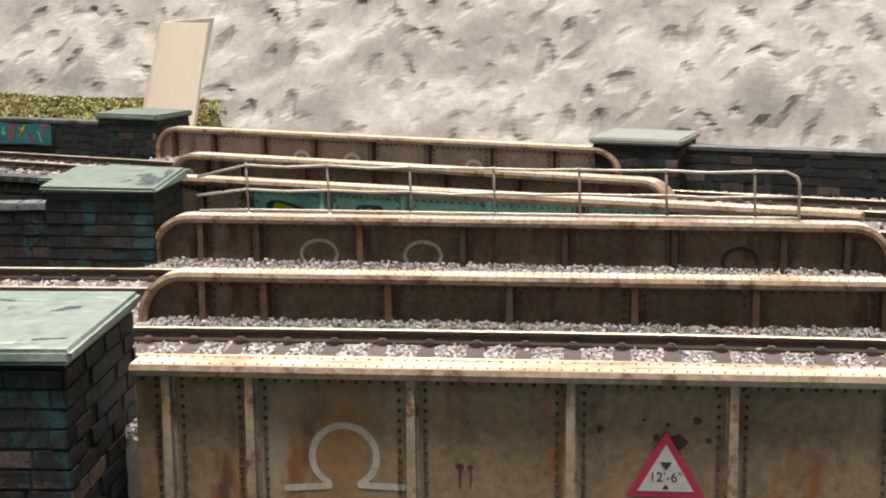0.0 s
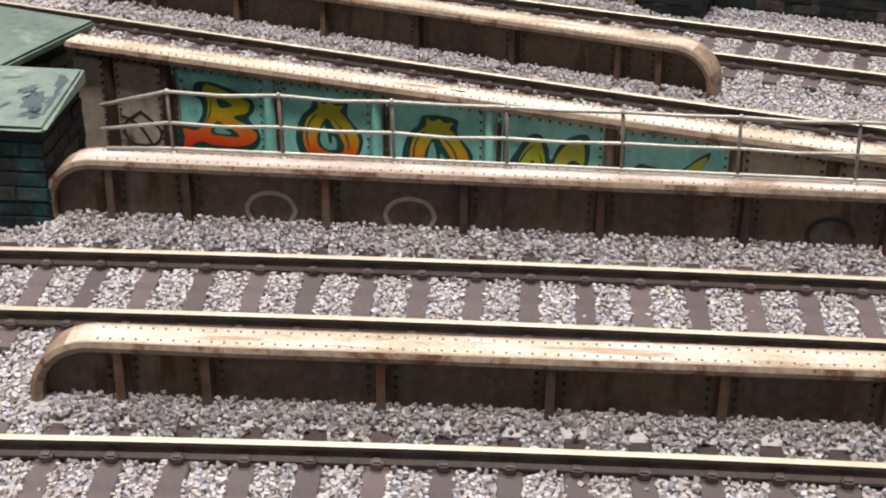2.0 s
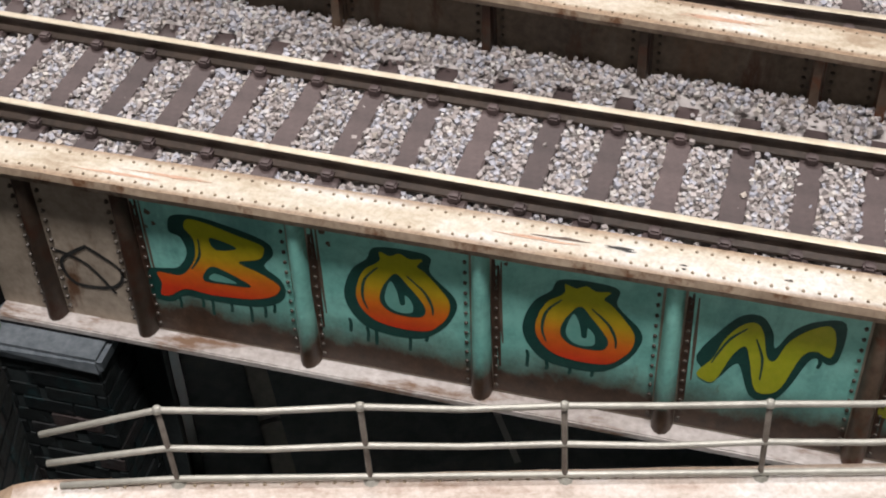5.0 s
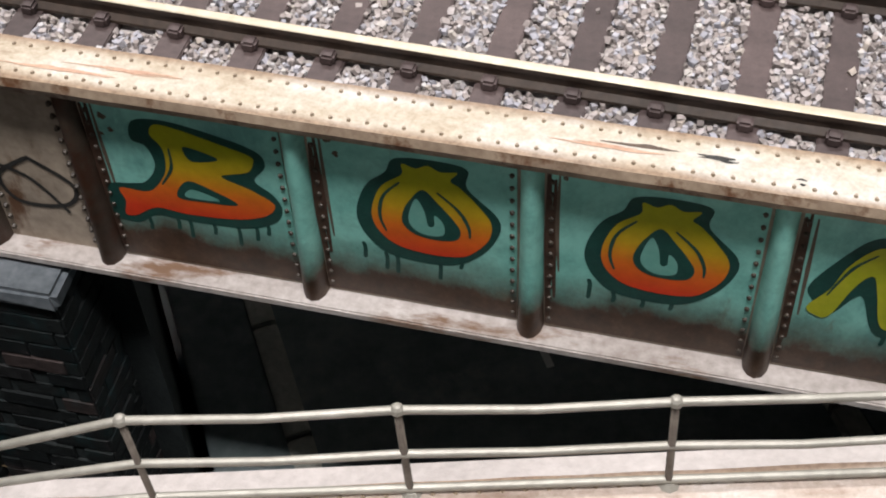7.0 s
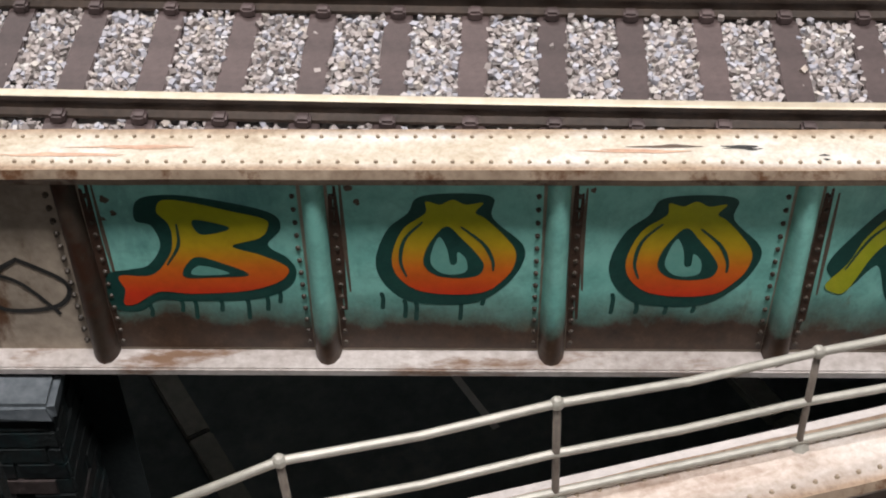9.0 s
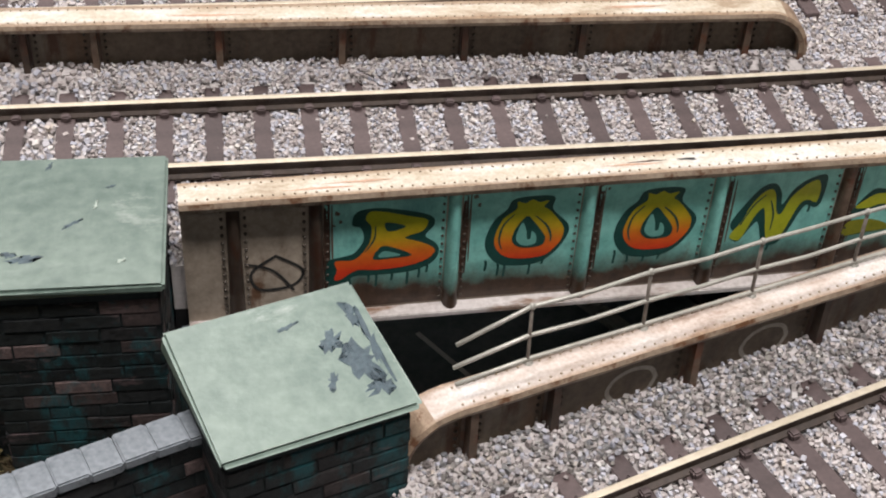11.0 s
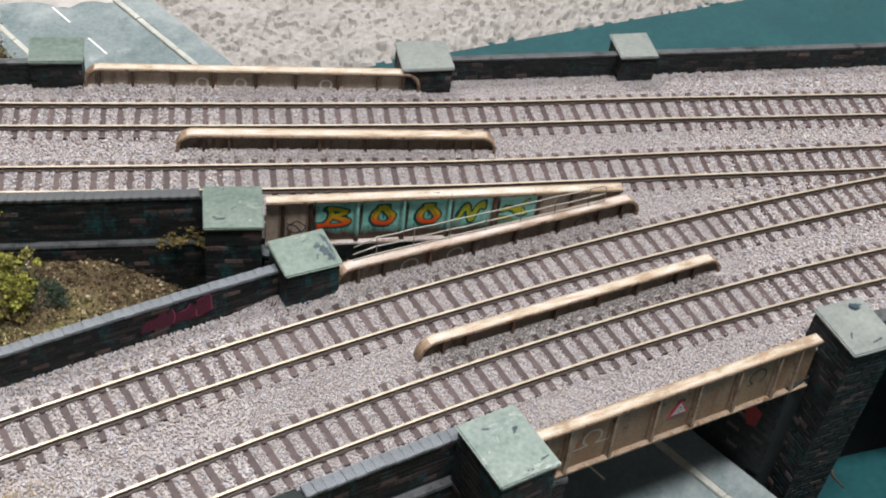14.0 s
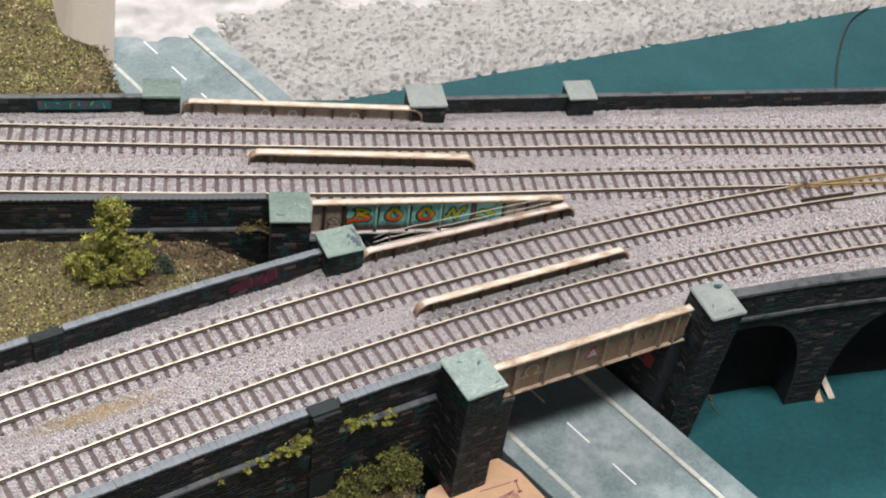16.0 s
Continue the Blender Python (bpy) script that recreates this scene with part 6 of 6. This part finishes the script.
v, f = [], []
for k in range(2000):
    t = rnd.gauss(0, 0.45)
    x, y = -134 + 36 * t + rnd.gauss(0, 3.4), -153.0 + 13 * t + rnd.gauss(0, 2.6)
    z = -3.45 + rnd.uniform(-0.15, 0.3)
    a, r = rnd.uniform(0, 6.28), rnd.uniform(0.3, 0.75)
    v += [(x + r * math.cos(a), y + r * math.sin(a), z), (x + r * math.cos(a + 2), y + r * math.sin(a + 2), z), (x + r * math.cos(a + 4), y + r * math.sin(a + 4), z + 0.2), (x, y, z + 0.5)]
    b0 = len(v) - 4
    f += [(b0, b0 + 1, b0 + 3), (b0 + 1, b0 + 2, b0 + 3), (b0 + 2, b0, b0 + 3)]
M_STRAW = surface("ochre_straw", (0.38, 0.28, 0.15), (0.64, 0.53, 0.35), 900, 120, 0.9, 0, 0.3, None, 0.6, None, 0.5, True)
tagged(raw("spilt_straw", v, f, M_STRAW), "ochre straw scatter spilt on the ballast between tracks", "scatter", kind="stuff")

# ---- junction rails, bearing block, red graffiti ----
M_BRASS = surface("bright_brass_rail", (0.36, 0.26, 0.12), (0.58, 0.45, 0.25), 600, 60, 0.3, 0.5, 0.1)
JUNCTION = empty("junction_rails", at(0, 0, -2.3), "bare brassy closure rails where two tracks meet", "rail")
for pl, m, name in ((plan_line(line_b, 318, 412, 6.0, 8.75), M_BRASS, "closure_rail"), (plan_line(line_c, 322, 412, 6.0, -8.75), M_BRASS, "closure_rail"), (plan_line(line_b, 322, 362, 5.0, -5.0), M_RAILSIDE, "check_rail")):
    bm = bmesh.new()
    sweep(bm, [(x, y, 0.06) for x, y in pl], [(-1.2, 0), (1.2, 0), (1.2, 0.4), (0.4, 0.65), (0.4, 1.6), (0.58, 1.7), (0.58, 2.3), (-0.58, 2.3), (-0.58, 1.7), (-0.4, 1.6), (-0.4, 0.65), (-1.2, 0.4)])
    part(name, bm, m, JUNCTION, "" if m is M_BRASS else "dark check rail")
RED_TAG = empty("wall_graffiti", at(0, 0, 0), "red graffiti on the abutment under the front girder", "graffiti")
for pts in ([(-108, -37), (-107, -45), (-103, -47), (-101, -41), (-98, -43), (-97, -36), (-101, -34)], [(-95, -36), (-94, -43), (-91, -44), (-90, -37)]):
    bm = bmesh.new()
    bm.faces.new([bm.verts.new((road_x(54.2, y + 11), y + 11, 3.5 + 1.146 * z)) for y, z in pts])
    part("painted_letter", bm, M_REDTAG, RED_TAG)


def bearing_block(label, cx, cy, rz, top, w, d, paint):
    """A brick block with a painted capstone that carries the end of a girder."""
    th = empty("bearing_block", at(cx, cy, -76, rz), label, "block")
    h = top + 76
    x, y = w / 2 - 0.7, d / 2 - 0.7
    bm = bmesh.new()
    box(bm, -x, x, -y, y, 0, h - 2.4, 0.2)
    shaft = part("shaft", bm, M_BRICKBASE, th)
    v, f = [], []
    for a, b in (((-x, -y), (x, -y)), ((x, -y), (x, y))):
        brick_boxes([a, b], 0.1, h - 2.6, v, f)
    tagged(raw("brickwork", v, f, M_BRICKS, shaft), kind="stuff")
    bm = bmesh.new()
    box(bm, -w / 2, w / 2, -d / 2, d / 2, h - 2.6, h, 0.5)
    for q in bm.verts:
        q.co.x += rnd.uniform(-0.2, 0.2)
        q.co.y += rnd.uniform(-0.2, 0.2)
    part("capstone", bm, paint, th, "chipped painted capstone")


bearing_block("grey painted bearing block under the girder end", 95.2, -134.6, 18, -20.6, 9.4, 12.8, M_LEDGE)
bearing_block("dark brick bearing block with chipped capstone under the painted girder", 0.6, -0.4, 2, -16.6, 16.4, 11.6, M_COPING)


# ---- ballast chips: one heap of stuff over the decks ----
def inside(x, y, poly):
    ok = np.zeros(len(x), bool)
    px, py_ = np.array([p[0] for p in poly]), np.array([p[1] for p in poly])
    j = len(poly) - 1
    for i in range(len(poly)):
        hit = ((py_[i] > y) != (py_[j] > y)) & (x < (px[j] - px[i]) * (y - py_[i]) / (py_[j] - py_[i] + 1e-12) + px[i])
        ok ^= hit
        j = i
    return ok


def girder_mound(x, y, p0, p1):
    d = np.array([p1[0] - p0[0], p1[1] - p0[1]])
    L = np.linalg.norm(d)
    d /= L
    s = (x - p0[0]) * d[0] + (y - p0[1]) * d[1]
    o = np.abs(-(x - p0[0]) * d[1] + (y - p0[1]) * d[0])
    return np.clip(1.15 - o / 11, 0, 1) * np.clip(s / 12 + 0.6, 0, 1) * np.clip((L - s) / 12 + 0.6, 0, 1), o, (s > 0) & (s < L)


def chips():
    parts_ = []
    for x0, x1, step in ((-20, 205, 0.64), (-215, -20, 1.0), (205, 470, 1.05)):
        gx, gy = np.meshgrid(np.arange(x0, x1, step), np.arange(-250, 124, step))
        x = gx.ravel() + rng.uniform(-0.5, 0.5, gx.size) * step
        y = gy.ravel() + rng.uniform(-0.5, 0.5, gx.size) * step
        keep = inside(x, y, deck_outline())
        x, y = x[keep], y[keep]
        z = np.full(len(x), -3.7) + rng.normal(0, 0.22, len(x))
        z -= 4.8 * np.clip((y - line_b(x) - 18.5) / 15, 0, 1) * np.clip(-x / 25, 0, 1) * (y < wall_b(x) + 2)
        keep = np.ones(len(x), bool)
        for fn, xa, xb in ((line_a, -260, 560), (line_b, -260, 412), (line_c, -300, 620), (line_d, -300, 620)):
            s = fn(x + 1) - fn(x - 1)
            d = np.sqrt(4 + s * s) / 2
            off = (y - fn(x)) / d
            foot = x + off * (s / 2) / d
            sl = SLEEPERS[fn]
            i = np.clip(np.searchsorted(sl, foot), 1, len(sl) - 1)
            near = np.minimum(np.abs(foot - sl[i]), np.abs(foot - sl[i - 1])) * d
            on_track = (np.abs(off) < 15.6) & (x > xa) & (x < xb)
            on_sleeper = on_track & (near < 1.4) & (rng.uniform(0, 1, len(x)) > 0.012 + 0.25 * (np.abs(off) > 13.5))
            on_rail = on_track & (np.abs(np.abs(off) - 8.75) < 1.2)
            keep &= ~(on_sleeper | on_rail)
            rise = np.clip((18.0 - np.abs(off)) / 3.2, 0, 1) * ((x > xa) & (x < xb))
            z = np.where(rise > 0, np.maximum(z, -3.7 + 0.95 * rise + rng.normal(0, 0.18, len(x)) + np.where(on_track & (np.abs(off) < 8), 0.2, 0.0)), z)
        for p0, p1, h in (((18.6, -44.5), (161.8, -3.4), 2.7), ((47, -88.6), (188.6, -43.5), 2.4), ((-43, 52.4), (105.6, 44.6), 2.6), ((-84.5, 104.6), (77, 95), 2.6)):
            m, o, on = girder_mound(x, y, p0, p1)
            z += h * m
            keep &= ~(on & (o < 0.7))
        m, o, on = girder_mound(x, y, (84, -141), (214, -97.5))
        z += 1.2 * m
        x, y, z = x[keep], y[keep], z[keep]
        n = len(x)
        r = rng.uniform(0.25, 0.48, n) * (step / 0.66) ** 0.85
        c = np.c_[x, y, z]
        cube = np.array([[i, j, k] for i in (-1, 1) for j in (-1, 1) for k in (-1, 1)], float) * 0.72
        stretch = rng.uniform(0.75, 1.3, (n, 1, 3))
        a = rng.uniform(0, 2 * np.pi, n)
        t = rng.normal(0, 0.7, n)
        ca, sa, ct, st = np.cos(a), np.sin(a), np.cos(t), np.sin(t)
        R = np.stack([np.stack([ca, -sa * ct, sa * st], -1), np.stack([sa, ca * ct, -ca * st], -1), np.stack([0 * a, st, ct], -1)], 1)
        pv = np.einsum("nij,nkj->nki", R, cube[None] * stretch * rng.uniform(0.72, 1.12, (n, 8, 1)) + rng.normal(0, 0.08, (n, 8, 3))) * r[:, None, None] + c[:, None]
        parts_.append(pv.reshape(-1, 3))
    verts = np.concatenate(parts_).reshape(-1, 8, 3)
    # dark chips grow denser towards the front foot of two girders
    dark_share = np.zeros(len(verts))
    for p0, p1, k in (((47, -88.6), (188.6, -43.5), 0.85), ((18.6, -44.5), (161.8, -3.4), 0.4)):
        d = np.subtract(p1, p0)
        size = np.hypot(*d)
        d = d / size
        along = (verts[:, 0, 0] - p0[0]) * d[0] + (verts[:, 0, 1] - p0[1]) * d[1]
        front = (verts[:, 0, 0] - p0[0]) * d[1] - (verts[:, 0, 1] - p0[1]) * d[0]
        dark_share = np.maximum(dark_share, np.clip(1.25 - front / 13, 0, 1) * k * (front > -0.5) * np.clip(along / 12, 0, 1) * np.clip((size + 4 - along) / 12, 0, 1))
    dark = rng.uniform(0, 1, len(verts)) < dark_share
    for name, sel, m, label in (("ballast_chips", ~dark, M_STONE, "loose grey and buff stone ballast chips"), ("dark_ballast_chips", dark, M_STONEDARK, "dark grey ballast chips along the girders")):
        chip_mesh(name, verts[sel].reshape(-1, 3), m, label)


def chip_mesh(name, verts, m, label):
    n = len(verts) // 8
    tri = np.array([[0, 1, 3], [0, 3, 2], [4, 6, 7], [4, 7, 5], [0, 4, 5], [0, 5, 1], [2, 3, 7], [2, 7, 6], [0, 2, 6], [0, 6, 4], [1, 5, 7], [1, 7, 3]])
    tris = (np.arange(n)[:, None, None] * 8 + tri[None]).reshape(-1, 3)
    fast_mesh(name, verts, tris, m, label, "ballast")


chips()


# ---- single bricks on the nearest piers ----
def lay_bricks():
    bm = bmesh.new()
    box(bm, -3.5, 3.5, -0.3, 0.3, 0, 2.22, 0.1)
    bmesh.ops.scale(bm, vec=(MM, MM, MM), verts=bm.verts)
    me = bpy.data.meshes.new("brick")
    bm.to_mesh(me)
    bm.free()
    me.materials.append(M_BRICKPIECE)
    for parent, pts, low, high, h, lean, rows in PIECES:
        pts = [Vector(e) for e in pts]
        runs = [0.0]
        for a, b in zip(pts, pts[1:]):
            runs.append(runs[-1] + (b - a).length)
        total = runs[-1]

        def spot(s):
            k = max(i for i in range(len(pts) - 1) if runs[i] <= s)
            d = (pts[k + 1] - pts[k]).normalized()
            return pts[k] + d * (s - runs[k]), d

        for row in range(rows):
            z = low + 2.5 * row
            s = -3.6 if row % 2 else 0.0
            while s < total - 0.8:
                l = 7.2 * rnd.uniform(0.85, 1.15)
                e0, e1 = max(s, 0.0), min(s + l - 0.28, total)
                s += l
                if e1 - e0 < 0.8 or z + 2.2 > high:
                    continue
                m, d = spot((e0 + e1) / 2)
                m = m + Vector((d.y, -d.x)) * rnd.uniform(-0.18, 0.06)
                ob = bpy.data.objects.new("brick", me)
                scene.collection.objects.link(ob)
                ob.parent = parent
                ob.location = ((m.x + lean[0] * (1 - z / h)) * MM, (m.y + lean[1] * (1 - z / h)) * MM, z * MM)
                ob.rotation_euler = (0, rnd.uniform(-0.01, 0.01), math.atan2(d.y, d.x))
                ob.scale = ((e1 - e0) / 7.0, 1, rnd.uniform(0.95, 1.02))


lay_bricks()
